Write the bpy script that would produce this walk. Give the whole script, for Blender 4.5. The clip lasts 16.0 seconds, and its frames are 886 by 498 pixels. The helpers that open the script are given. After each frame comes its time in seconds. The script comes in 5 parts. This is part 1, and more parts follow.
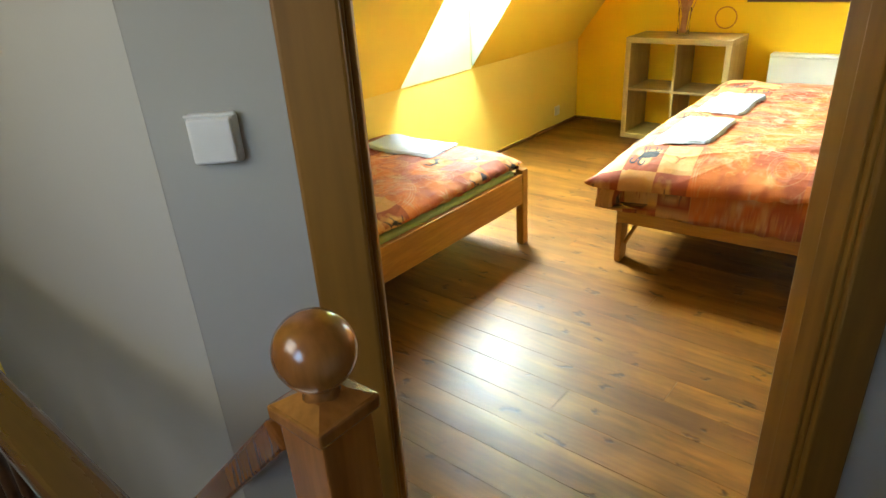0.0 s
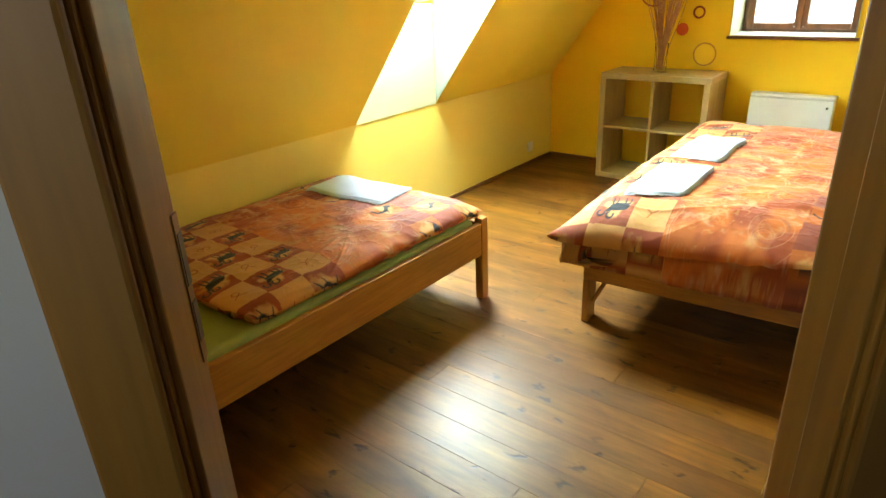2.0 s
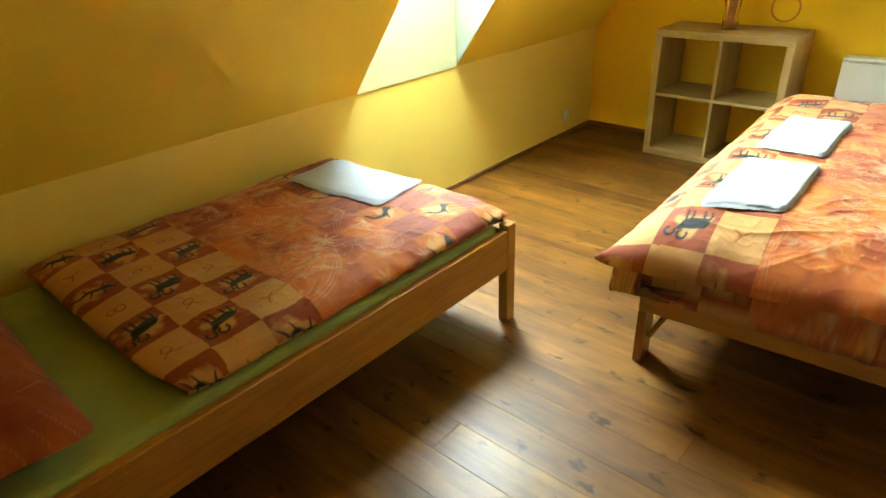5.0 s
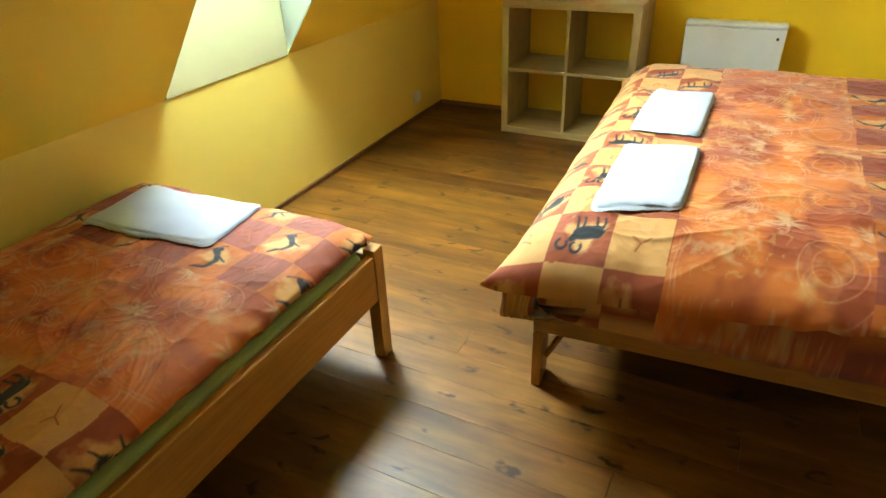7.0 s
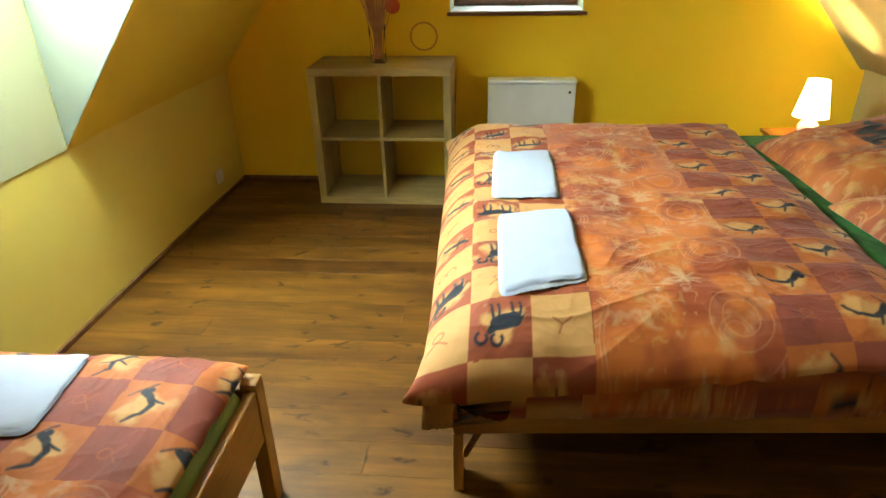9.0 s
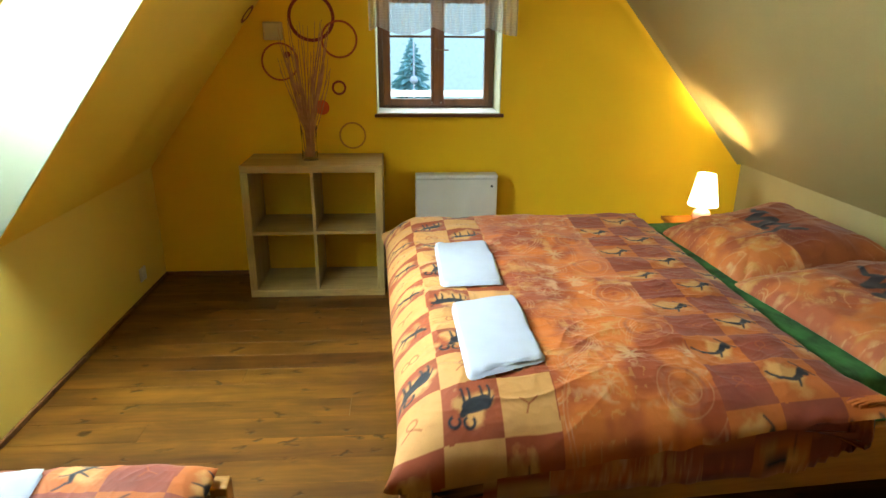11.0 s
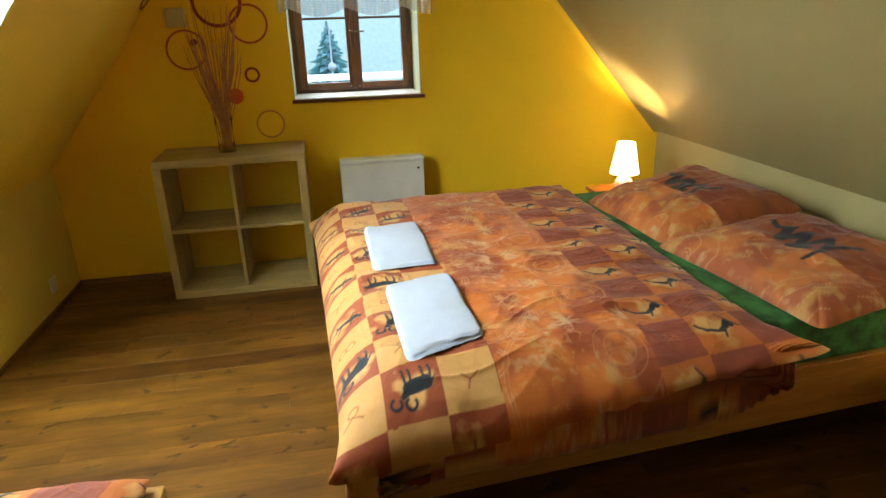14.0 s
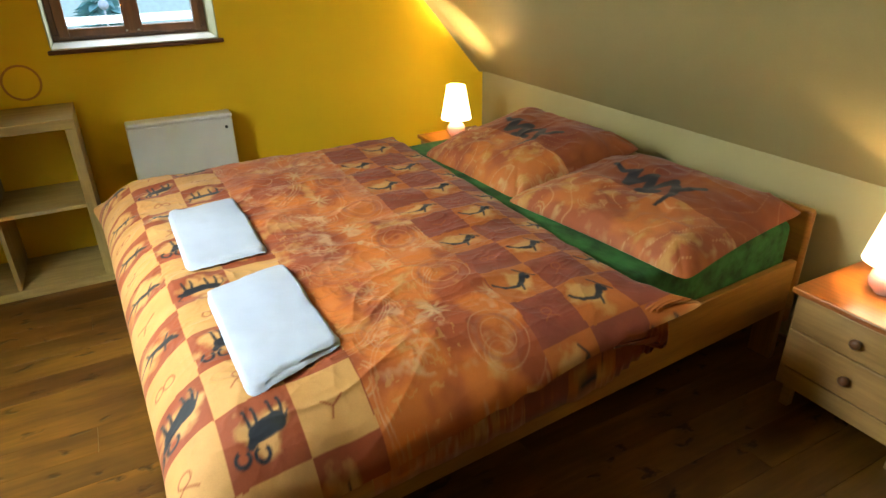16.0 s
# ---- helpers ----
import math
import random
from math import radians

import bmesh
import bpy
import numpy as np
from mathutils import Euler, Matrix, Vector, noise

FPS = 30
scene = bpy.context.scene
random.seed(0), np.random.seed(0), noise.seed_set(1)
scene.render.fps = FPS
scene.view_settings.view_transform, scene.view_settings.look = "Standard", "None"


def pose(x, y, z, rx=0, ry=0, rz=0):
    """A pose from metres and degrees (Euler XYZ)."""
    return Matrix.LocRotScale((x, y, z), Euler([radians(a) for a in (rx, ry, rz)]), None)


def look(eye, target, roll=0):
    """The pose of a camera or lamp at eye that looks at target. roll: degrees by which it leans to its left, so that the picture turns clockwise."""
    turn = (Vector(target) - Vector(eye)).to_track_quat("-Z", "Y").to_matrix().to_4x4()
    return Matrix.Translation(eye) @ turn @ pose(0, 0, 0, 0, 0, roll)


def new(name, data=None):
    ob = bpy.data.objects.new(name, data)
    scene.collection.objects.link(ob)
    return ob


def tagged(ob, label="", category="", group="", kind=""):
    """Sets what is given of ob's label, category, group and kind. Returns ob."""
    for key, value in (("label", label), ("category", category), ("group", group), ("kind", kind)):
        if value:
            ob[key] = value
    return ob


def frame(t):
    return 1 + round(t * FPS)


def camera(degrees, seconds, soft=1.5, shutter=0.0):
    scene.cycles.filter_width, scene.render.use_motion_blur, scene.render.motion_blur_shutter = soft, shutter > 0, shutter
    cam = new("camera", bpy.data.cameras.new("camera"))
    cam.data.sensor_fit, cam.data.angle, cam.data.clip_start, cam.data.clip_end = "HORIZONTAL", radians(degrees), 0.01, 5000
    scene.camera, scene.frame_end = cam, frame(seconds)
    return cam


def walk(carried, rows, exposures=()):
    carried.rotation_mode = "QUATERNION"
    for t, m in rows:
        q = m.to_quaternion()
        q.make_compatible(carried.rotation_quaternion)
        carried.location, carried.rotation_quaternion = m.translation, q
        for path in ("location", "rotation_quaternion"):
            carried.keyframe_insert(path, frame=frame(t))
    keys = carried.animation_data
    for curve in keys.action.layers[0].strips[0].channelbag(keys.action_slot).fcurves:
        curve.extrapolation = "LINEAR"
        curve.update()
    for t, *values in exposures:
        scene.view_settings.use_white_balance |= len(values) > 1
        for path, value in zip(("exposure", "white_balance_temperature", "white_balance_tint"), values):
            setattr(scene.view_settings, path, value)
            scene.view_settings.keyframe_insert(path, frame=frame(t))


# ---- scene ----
cam = camera(70.8, 16.0, soft=1.5)
PATH = [
    (0, (2.774, -5.213, 1.477), (1.592, -3.849, 0.615), -3.7),
    (0.5, (2.755, -5.16, 1.48), (1.602, -3.748, 0.658), -3.1),
    (1, (2.715, -5.056, 1.473), (1.572, -3.622, 0.675), -3.0),
    (1.5, (2.706, -4.938, 1.474), (1.551, -3.513, 0.678), -2.6),
    (2, (2.683, -4.835, 1.469), (1.518, -3.416, 0.675), -2.5),
    (2.5, (2.617, -4.733, 1.462), (1.435, -3.342, 0.644), -2.3),
    (3, (2.53, -4.63, 1.463), (1.301, -3.282, 0.641), -2.8),
    (3.2, (2.507, -4.599, 1.456), (1.261, -3.278, 0.618), -3.1),
    (5.3, (2.262, -4.23, 1.416), (1.092, -2.909, 0.474), -2.1),
    (5.5, (2.252, -4.193, 1.407), (1.105, -2.854, 0.463), -2.2),
    (6, (2.215, -4.117, 1.4), (1.186, -2.708, 0.421), -0.2),
    (6.5, (2.143, -4.034, 1.407), (1.208, -2.578, 0.404), -1.4),
    (7, (2.041, -3.951, 1.405), (1.241, -2.431, 0.381), -2.5),
    (7.5, (1.946, -3.879, 1.405), (1.25, -2.288, 0.412), -1.6),
    (8, (1.857, -3.814, 1.413), (1.316, -2.152, 0.442), -2.5),
    (8.5, (1.782, -3.787, 1.429), (1.401, -2.06, 0.494), -0.9),
    (9, (1.686, -3.795, 1.436), (1.515, -2.02, 0.531), -1.2),
    (9.2, (1.662, -3.8, 1.447), (1.545, -2.016, 0.55), -1.6),
    (11.3, (1.522, -3.89, 1.49), (1.662, -1.984, 0.899), 0.6),
    (11.5, (1.523, -3.885, 1.495), (1.663, -1.968, 0.942), 0.6),
    (12, (1.522, -3.887, 1.493), (1.672, -1.952, 1.007), 0.4),
    (12.5, (1.523, -3.889, 1.489), (1.699, -1.961, 0.987), 0.2),
    (13, (1.532, -3.89, 1.48), (1.747, -1.982, 0.921), -0.4),
    (13.5, (1.535, -3.883, 1.468), (1.804, -2.003, 0.842), -0.7),
    (14, (1.537, -3.861, 1.452), (1.878, -2.016, 0.76), -1.7),
    (14.5, (1.547, -3.797, 1.44), (1.983, -2.0, 0.679), -1.9),
    (15, (1.565, -3.679, 1.441), (2.152, -1.952, 0.62), -1.9),
    (15.5, (1.584, -3.596, 1.428), (2.3, -1.932, 0.58), -2.1),
    (16, (1.581, -3.52, 1.439), (2.416, -1.928, 0.562), -1.1),
]
EXPOSURES = [(0, 3.95, 6400, 6), (1.5, 3.7, 6400, 5), (3, 3.4, 6450, 5), (5.5, 3.2, 6300, 4), (7, 2.9, 6200, 4), (9, 2.45, 6150, 5),
             (11.5, 2.3, 6200, 9), (13, 2.2, 6250, 10), (16, 2.15, 6400, 11)]
walk(cam, [(t, look(eye, target, roll)) for t, eye, target, roll in PATH], EXPOSURES)

# ---- light ----
world = bpy.data.worlds.new("sky")
scene.world = world
world.use_nodes = True
wn, wl = world.node_tree.nodes, world.node_tree.links
sky = wn.new("ShaderNodeTexSky")
sky.sky_type, sky.sun_disc = "NISHITA", False
sky.sun_elevation, sky.sun_rotation = radians(48), radians(20)
sky.dust_density = 2.0
bgn = wn["Background"]
bgn.inputs["Strength"].default_value = 0.15
wl.new(sky.outputs[0], bgn.inputs["Color"])
sun = new("sun", bpy.data.lights.new("sun", "SUN"))
sun.data.energy, sun.data.angle, sun.data.color = 1.0, radians(30), (1, 0.97, 0.92)
sun.matrix_world = pose(0, 0, 20, 42, 0, 200)


def lamp_area(name, m, sx, sy, watts, color):
    d = bpy.data.lights.new(name, "AREA")
    d.shape, d.size, d.size_y, d.energy, d.color = "RECTANGLE", sx, sy, watts, color
    ob = new(name, d)
    ob.matrix_world = m
    return ob


def lamp_point(name, at, watts, color, radius=0.012):
    d = bpy.data.lights.new(name, "POINT")
    d.energy, d.color, d.shadow_soft_size = watts, color, radius
    ob = new(name, d)
    ob.location = at
    return ob


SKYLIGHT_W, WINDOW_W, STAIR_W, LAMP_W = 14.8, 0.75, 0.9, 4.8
lamp_area("skylight_day", look((0.27, -1.95, 1.93), (1.27, -1.95, 1.23)), 0.66, 1.0, SKYLIGHT_W, (0.88, 1.0, 0.94))
lamp_area("window_day", look((1.76, 0.25, 1.4), (1.76, -1, 1.2)), 0.62, 0.6, WINDOW_W, (0.84, 0.95, 1.0))
# Unseen fill lamp over the stairwell, added to brighten the landing walls.
lamp_area("stair_fill", look((1.65, -6.3, 1.95), (1.9, -4.8, 1.1)), 0.9, 0.75, STAIR_W, (1.0, 0.93, 0.84))
lamp_point("bedside_bulb", (3.288, -0.458, 0.69), LAMP_W * 0.5, (1.0, 0.66, 0.30), 0.008)
# Extra spot added inside the shade to throw the bright streak on the slope.
beam = new("bedside_streak_spot", bpy.data.lights.new("bedside_streak_spot", "SPOT"))
beam.data.energy, beam.data.color, beam.data.shadow_soft_size = LAMP_W * 2.6, (1.0, 0.72, 0.36), 0.005
beam.data.spot_size, beam.data.spot_blend = radians(80), 0.9
beam.matrix_world = look((3.253, -0.438, 0.722), (3.50, -0.12, 0.98))
lamp_point("bedside_bulb", (3.56, -2.68, 0.70), LAMP_W * 0.35, (1.0, 0.68, 0.30))

# ---- materials ----


def material(name, a, b=None, rough=0.6, scale=6.0, fine=90.0, bump=0.1, dist=0.002, spread=0.35, stretch=(1, 1, 1), coat=0.0,
             metallic=0.0, rnd=0.0, detail=6.0):
    """A painted or plain surface: two colours mixed by broad noise, fine relief, slight change of gloss."""
    m = bpy.data.materials.new(name)
    m.use_nodes = True
    n, l = m.node_tree.nodes, m.node_tree.links
    bs = n["Principled BSDF"]
    b = b or tuple(c * 0.85 for c in a)
    tc = n.new("ShaderNodeTexCoord")
    mp = n.new("ShaderNodeMapping")
    mp.inputs["Scale"].default_value = stretch
    l.new(tc.outputs["Object"], mp.inputs["Vector"])
    n1, n2 = n.new("ShaderNodeTexNoise"), n.new("ShaderNodeTexNoise")
    n1.inputs["Scale"].default_value, n1.inputs["Detail"].default_value = scale, detail
    n2.inputs["Scale"].default_value, n2.inputs["Detail"].default_value = fine, 3
    l.new(mp.outputs[0], n1.inputs["Vector"])
    l.new(mp.outputs[0], n2.inputs["Vector"])
    r = n.new("ShaderNodeMapRange")
    r.inputs["From Min"].default_value, r.inputs["From Max"].default_value = 0.5 - spread / 2, 0.5 + spread / 2
    l.new(n1.outputs["Fac"], r.inputs["Value"])
    mix = n.new("ShaderNodeMix")
    mix.data_type = "RGBA"
    mix.inputs["A"].default_value, mix.inputs["B"].default_value = (*a, 1), (*b, 1)
    l.new(r.outputs[0], mix.inputs["Factor"])
    out = mix.outputs["Result"]
    if rnd:
        oi = n.new("ShaderNodeObjectInfo")
        v = n.new("ShaderNodeMapRange")
        v.inputs["To Min"].default_value, v.inputs["To Max"].default_value = 1 - rnd, 1 + rnd
        l.new(oi.outputs["Random"], v.inputs["Value"])
        hs = n.new("ShaderNodeHueSaturation")
        l.new(out, hs.inputs["Color"])
        l.new(v.outputs[0], hs.inputs["Value"])
        out = hs.outputs[0]
    l.new(out, bs.inputs["Base Color"])
    rr = n.new("ShaderNodeMapRange")
    rr.inputs["To Min"].default_value, rr.inputs["To Max"].default_value = rough * 0.85, min(1, rough * 1.15)
    l.new(n2.outputs["Fac"], rr.inputs["Value"])
    l.new(rr.outputs[0], bs.inputs["Roughness"])
    bp = n.new("ShaderNodeBump")
    bp.inputs["Strength"].default_value, bp.inputs["Distance"].default_value = bump, dist
    l.new(n2.outputs["Fac"], bp.inputs["Height"])
    l.new(bp.outputs[0], bs.inputs["Normal"])
    bs.inputs["Metallic"].default_value = metallic
    bs.inputs["Coat Weight"].default_value = coat
    bs.inputs["Coat Roughness"].default_value = 0.12
    return m


def wood(name, light, dark, axis="X", rough=0.4, coat=0.2, grain=9.0, knots=0.0, rnd=0.12, knot_scale=2.6, haze=0.18, relief=0.18, shine=0.5, clouds=0.0):
    """Lacquered timber: stretched grain along an axis, darker streaks, and knots."""
    m = bpy.data.materials.new(name)
    m.use_nodes = True
    n, l = m.node_tree.nodes, m.node_tree.links
    bs = n["Principled BSDF"]
    tc, oi = n.new("ShaderNodeTexCoord"), n.new("ShaderNodeObjectInfo")
    off = n.new("ShaderNodeVectorMath")
    off.operation = "MULTIPLY_ADD"
    rv = n.new("ShaderNodeCombineXYZ")
    for i in range(3):
        l.new(oi.outputs["Random"], rv.inputs[i])
    l.new(rv.outputs[0], off.inputs[0])
    off.inputs[1].default_value = (37, 17, 23)
    l.new(tc.outputs["Object"], off.inputs[2])
    mp = n.new("ShaderNodeMapping")
    s = {"X": (0.09, 1, 1), "Y": (1, 0.09, 1), "Z": (1, 1, 0.09)}[axis]
    mp.inputs["Scale"].default_value = s
    l.new(off.outputs[0], mp.inputs["Vector"])
    g = n.new("ShaderNodeTexNoise")
    g.inputs["Scale"].default_value, g.inputs["Detail"].default_value, g.inputs["Distortion"].default_value = grain * 2.4, 8, 0.6
    l.new(mp.outputs[0], g.inputs["Vector"])
    f = n.new("ShaderNodeTexNoise")
    f.inputs["Scale"].default_value, f.inputs["Detail"].default_value = grain * 18, 4
    l.new(mp.outputs[0], f.inputs["Vector"])
    ramp = n.new("ShaderNodeMapRange")
    ramp.inputs["From Min"].default_value, ramp.inputs["From Max"].default_value = 0.36, 0.66
    l.new(g.outputs["Fac"], ramp.inputs["Value"])
    mix = n.new("ShaderNodeMix")
    mix.data_type = "RGBA"
    mix.inputs["A"].default_value, mix.inputs["B"].default_value = (*light, 1), (*dark, 1)
    l.new(ramp.outputs[0], mix.inputs["Factor"])
    fr = n.new("ShaderNodeMapRange")
    fr.inputs["From Min"].default_value, fr.inputs["From Max"].default_value = 0.35, 0.65
    fr.inputs["To Min"].default_value, fr.inputs["To Max"].default_value = 0.86, 1.1
    l.new(f.outputs["Fac"], fr.inputs["Value"])
    hs = n.new("ShaderNodeHueSaturation")
    l.new(mix.outputs["Result"], hs.inputs["Color"])
    v = n.new("ShaderNodeMapRange")
    v.inputs["To Min"].default_value, v.inputs["To Max"].default_value = 1 - rnd, 1 + rnd
    l.new(oi.outputs["Random"], v.inputs["Value"])
    mu = n.new("ShaderNodeMath")
    mu.operation = "MULTIPLY"
    l.new(v.outputs[0], mu.inputs[0])
    l.new(fr.outputs[0], mu.inputs[1])
    l.new(mu.outputs[0], hs.inputs["Value"])
    out = hs.outputs[0]
    height = f.outputs["Fac"]
    if clouds:
        cm, cn, cv, ch = n.new("ShaderNodeMapping"), n.new("ShaderNodeTexNoise"), n.new("ShaderNodeMapRange"), n.new("ShaderNodeHueSaturation")
        cm.inputs["Scale"].default_value = {"X": (0.4, 1, 1), "Y": (1, 0.4, 1), "Z": (1, 1, 0.4)}[axis]
        cn.inputs["Scale"].default_value, cn.inputs["Detail"].default_value, cn.inputs["Distortion"].default_value = 7.5, 5, 0.8
        cv.inputs["From Min"].default_value, cv.inputs["From Max"].default_value = 0.34, 0.66
        cv.inputs["To Min"].default_value, cv.inputs["To Max"].default_value = 1 - clouds, 1 + clouds * 0.8
        l.new(off.outputs[0], cm.inputs["Vector"])
        l.new(cm.outputs[0], cn.inputs["Vector"])
        l.new(cn.outputs["Fac"], cv.inputs["Value"])
        l.new(out, ch.inputs["Color"])
        l.new(cv.outputs[0], ch.inputs["Value"])
        out = ch.outputs[0]
    if knots:
        kp = n.new("ShaderNodeMapping")
        kp.inputs["Scale"].default_value = {"X": (0.6, 1, 1), "Y": (1, 0.42, 1), "Z": (1, 1, 0.42)}[axis]
        l.new(off.outputs[0], kp.inputs["Vector"])
        wob = n.new("ShaderNodeTexNoise")
        wob.inputs["Scale"].default_value, wob.inputs["Detail"].default_value = (22, 4) if clouds else (14, 2)
        l.new(kp.outputs[0], wob.inputs["Vector"])
        ad = n.new("ShaderNodeVectorMath")
        ad.operation = "MULTIPLY_ADD"
        l.new(wob.outputs["Color"], ad.inputs[0])
        ad.inputs[1].default_value = (0.12, 0.12, 0.12)
        l.new(kp.outputs[0], ad.inputs[2])
        vo = n.new("ShaderNodeTexVoronoi")
        vo.voronoi_dimensions = "2D" if knot_scale > 5 else "3D"
        vo.inputs["Scale"].default_value = knot_scale
        l.new(ad.outputs[0], vo.inputs["Vector"])
        kr = n.new("ShaderNodeMapRange")
        kr.inputs["From Min"].default_value, kr.inputs["From Max"].default_value = (0.04, 0.155) if clouds else (0.06, 0.25)
        kr.inputs["To Min"].default_value, kr.inputs["To Max"].default_value = knots, 0.0
        l.new(vo.outputs["Distance"], kr.inputs["Value"])
        km = n.new("ShaderNodeMix")
        km.data_type = "RGBA"
        shade = (0.34, 0.28, 0.22) if clouds else (0.22, 0.16, 0.14)
        km.inputs["B"].default_value = (dark[0] * shade[0], dark[1] * shade[1], dark[2] * shade[2], 1)
        l.new(out, km.inputs["A"])
        sep = n.new("ShaderNodeSeparateColor")
        l.new(vo.outputs["Color"], sep.inputs[0])
        some = n.new("ShaderNodeMapRange")
        some.inputs["From Min"].default_value, some.inputs["From Max"].default_value = (0.28, 0.46) if clouds else (0.42, 0.62)
        l.new(sep.outputs[0], some.inputs["Value"])
        kk = n.new("ShaderNodeMath")
        kk.operation = "MULTIPLY"
        l.new(kr.outputs[0], kk.inputs[0])
        l.new(some.outputs[0], kk.inputs[1])
        l.new(kk.outputs[0], km.inputs["Factor"])
        out = km.outputs["Result"]
        if clouds:
            dent = n.new("ShaderNodeMath")
            dent.operation = "MULTIPLY_ADD"
            l.new(kk.outputs[0], dent.inputs[0])
            dent.inputs[1].default_value = -2.2
            l.new(f.outputs["Fac"], dent.inputs[2])
            height = dent.outputs[0]
    l.new(out, bs.inputs["Base Color"])
    rr = n.new("ShaderNodeMapRange")
    rr.inputs["To Min"].default_value, rr.inputs["To Max"].default_value = rough * 0.8, rough * 1.25
    l.new(g.outputs["Fac"], rr.inputs["Value"])
    l.new(rr.outputs[0], bs.inputs["Roughness"])
    bp = n.new("ShaderNodeBump")
    bp.inputs["Strength"].default_value, bp.inputs["Distance"].default_value = relief, 0.0015
    l.new(height, bp.inputs["Height"])
    l.new(bp.outputs[0], bs.inputs["Normal"])
    bs.inputs["Coat Weight"].default_value = coat
    bs.inputs["Coat Roughness"].default_value = haze
    bs.inputs["Specular IOR Level"].default_value = shine
    return m


def glass(name, rough=0.0, color=(1, 1, 1)):
    m = bpy.data.materials.new(name)
    m.use_nodes = True
    bs = m.node_tree.nodes["Principled BSDF"]
    bs.inputs["Base Color"].default_value = (*color, 1)
    bs.inputs["Transmission Weight"].default_value, bs.inputs["Roughness"].default_value = 1.0, rough
    bs.inputs["IOR"].default_value = 1.18
    return m


def printed(name, rough=0.75):
    """Cotton whose print is held in the mesh's colour layer, with a fine weave."""
    m = bpy.data.materials.new(name)
    m.use_nodes = True
    n, l = m.node_tree.nodes, m.node_tree.links
    bs = n["Principled BSDF"]
    at = n.new("ShaderNodeVertexColor")
    at.layer_name = "print"
    tc = n.new("ShaderNodeTexCoord")
    ns = n.new("ShaderNodeTexNoise")
    ns.inputs["Scale"].default_value, ns.inputs["Detail"].default_value = 420, 2
    l.new(tc.outputs["Object"], ns.inputs["Vector"])
    v = n.new("ShaderNodeMapRange")
    v.inputs["To Min"].default_value, v.inputs["To Max"].default_value = 0.86, 1.14
    l.new(ns.outputs["Fac"], v.inputs["Value"])
    hs = n.new("ShaderNodeHueSaturation")
    l.new(at.outputs["Color"], hs.inputs["Color"])
    l.new(v.outputs[0], hs.inputs["Value"])
    l.new(hs.outputs[0], bs.inputs["Base Color"])
    bs.inputs["Roughness"].default_value = rough
    bs.inputs["Sheen Weight"].default_value = 0.12
    bs.inputs["Sheen Roughness"].default_value = 0.4
    bp = n.new("ShaderNodeBump")
    bp.inputs["Strength"].default_value, bp.inputs["Distance"].default_value = 0.15, 0.001
    l.new(ns.outputs["Fac"], bp.inputs["Height"])
    l.new(bp.outputs[0], bs.inputs["Normal"])
    return m


def glowing(name, color, emit, strength):
    m = material(name, color, rough=0.8, bump=0.05)
    bs = m.node_tree.nodes["Principled BSDF"]
    bs.inputs["Emission Color"].default_value = (*emit, 1)
    bs.inputs["Emission Strength"].default_value = strength
    return m


M_GABLE = material("ochre_paint", (0.88, 0.565, 0.006), (0.83, 0.525, 0.005), rough=0.75, scale=1.6, fine=140, bump=0.12)
M_SIDE = material("pale_yellow_paint", (0.86, 0.67, 0.07), (0.82, 0.635, 0.06), rough=0.7, scale=1.6, fine=140, bump=0.12)
# Slope's yellow made less saturated, for the daylight on the knee wall.
M_KNEE = material("daylit_yellow_paint", (0.82, 0.67, 0.155), (0.79, 0.64, 0.145), rough=0.7, scale=1.6, fine=140, bump=0.12)
# One cream paint: lit copy for the knee wall, shaded copy for the slope.
M_KNEE_EAST = material("lit_cream_paint", (0.33, 0.275, 0.125), (0.31, 0.26, 0.115), rough=0.7, scale=1.6, fine=140, bump=0.12)
M_CREAM = material("shaded_cream_paint", (0.27, 0.215, 0.088), (0.255, 0.202, 0.082), rough=0.7, scale=1.6, fine=140, bump=0.12)
M_GREY = material("landing_paint", (0.44, 0.435, 0.405), (0.42, 0.415, 0.385), rough=0.8, scale=1.4, fine=140, bump=0.12)
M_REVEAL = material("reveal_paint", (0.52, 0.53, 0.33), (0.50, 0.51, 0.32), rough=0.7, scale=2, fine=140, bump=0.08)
# Reveal paint darkened in colour against the skylight lamp's glare on the cheeks.
M_CHEEK = material("darkened_cheek_paint", (0.22, 0.245, 0.185), (0.21, 0.235, 0.178), rough=0.7, scale=2, fine=140, bump=0.08)
M_WHITE = material("white_gloss", (0.80, 0.80, 0.78), rough=0.35, scale=3, fine=200, bump=0.03)
M_HEATER = material("heater_enamel", (0.74, 0.74, 0.72), rough=0.35, scale=3, fine=200, bump=0.03)
M_PLASTIC = material("white_plastic", (0.86, 0.86, 0.84), rough=0.3, scale=5, fine=300, bump=0.02)
M_BLACK = material("black_plastic", (0.02, 0.02, 0.022), rough=0.4, scale=5, bump=0.03)
M_METAL = material("brushed_steel", (0.6, 0.58, 0.55), rough=0.3, metallic=1.0, scale=5, bump=0.05)
M_FLOOR = wood("floor_pine", (0.162, 0.070, 0.008), (0.084, 0.030, 0.0034), "X", rough=0.42, coat=0.06, grain=3.2, knots=0.95, rnd=0.09, knot_scale=8.5, haze=0.25, relief=0.35, shine=0.34, clouds=0.34)
M_SKIRT = wood("dark_skirting", (0.20, 0.09, 0.03), (0.13, 0.055, 0.018), "X", rough=0.45)
M_BEDX = wood("pine_lacquer", (0.38, 0.185, 0.036), (0.30, 0.13, 0.024), "X", rough=0.35, coat=0.3, grain=5, knots=0.6)
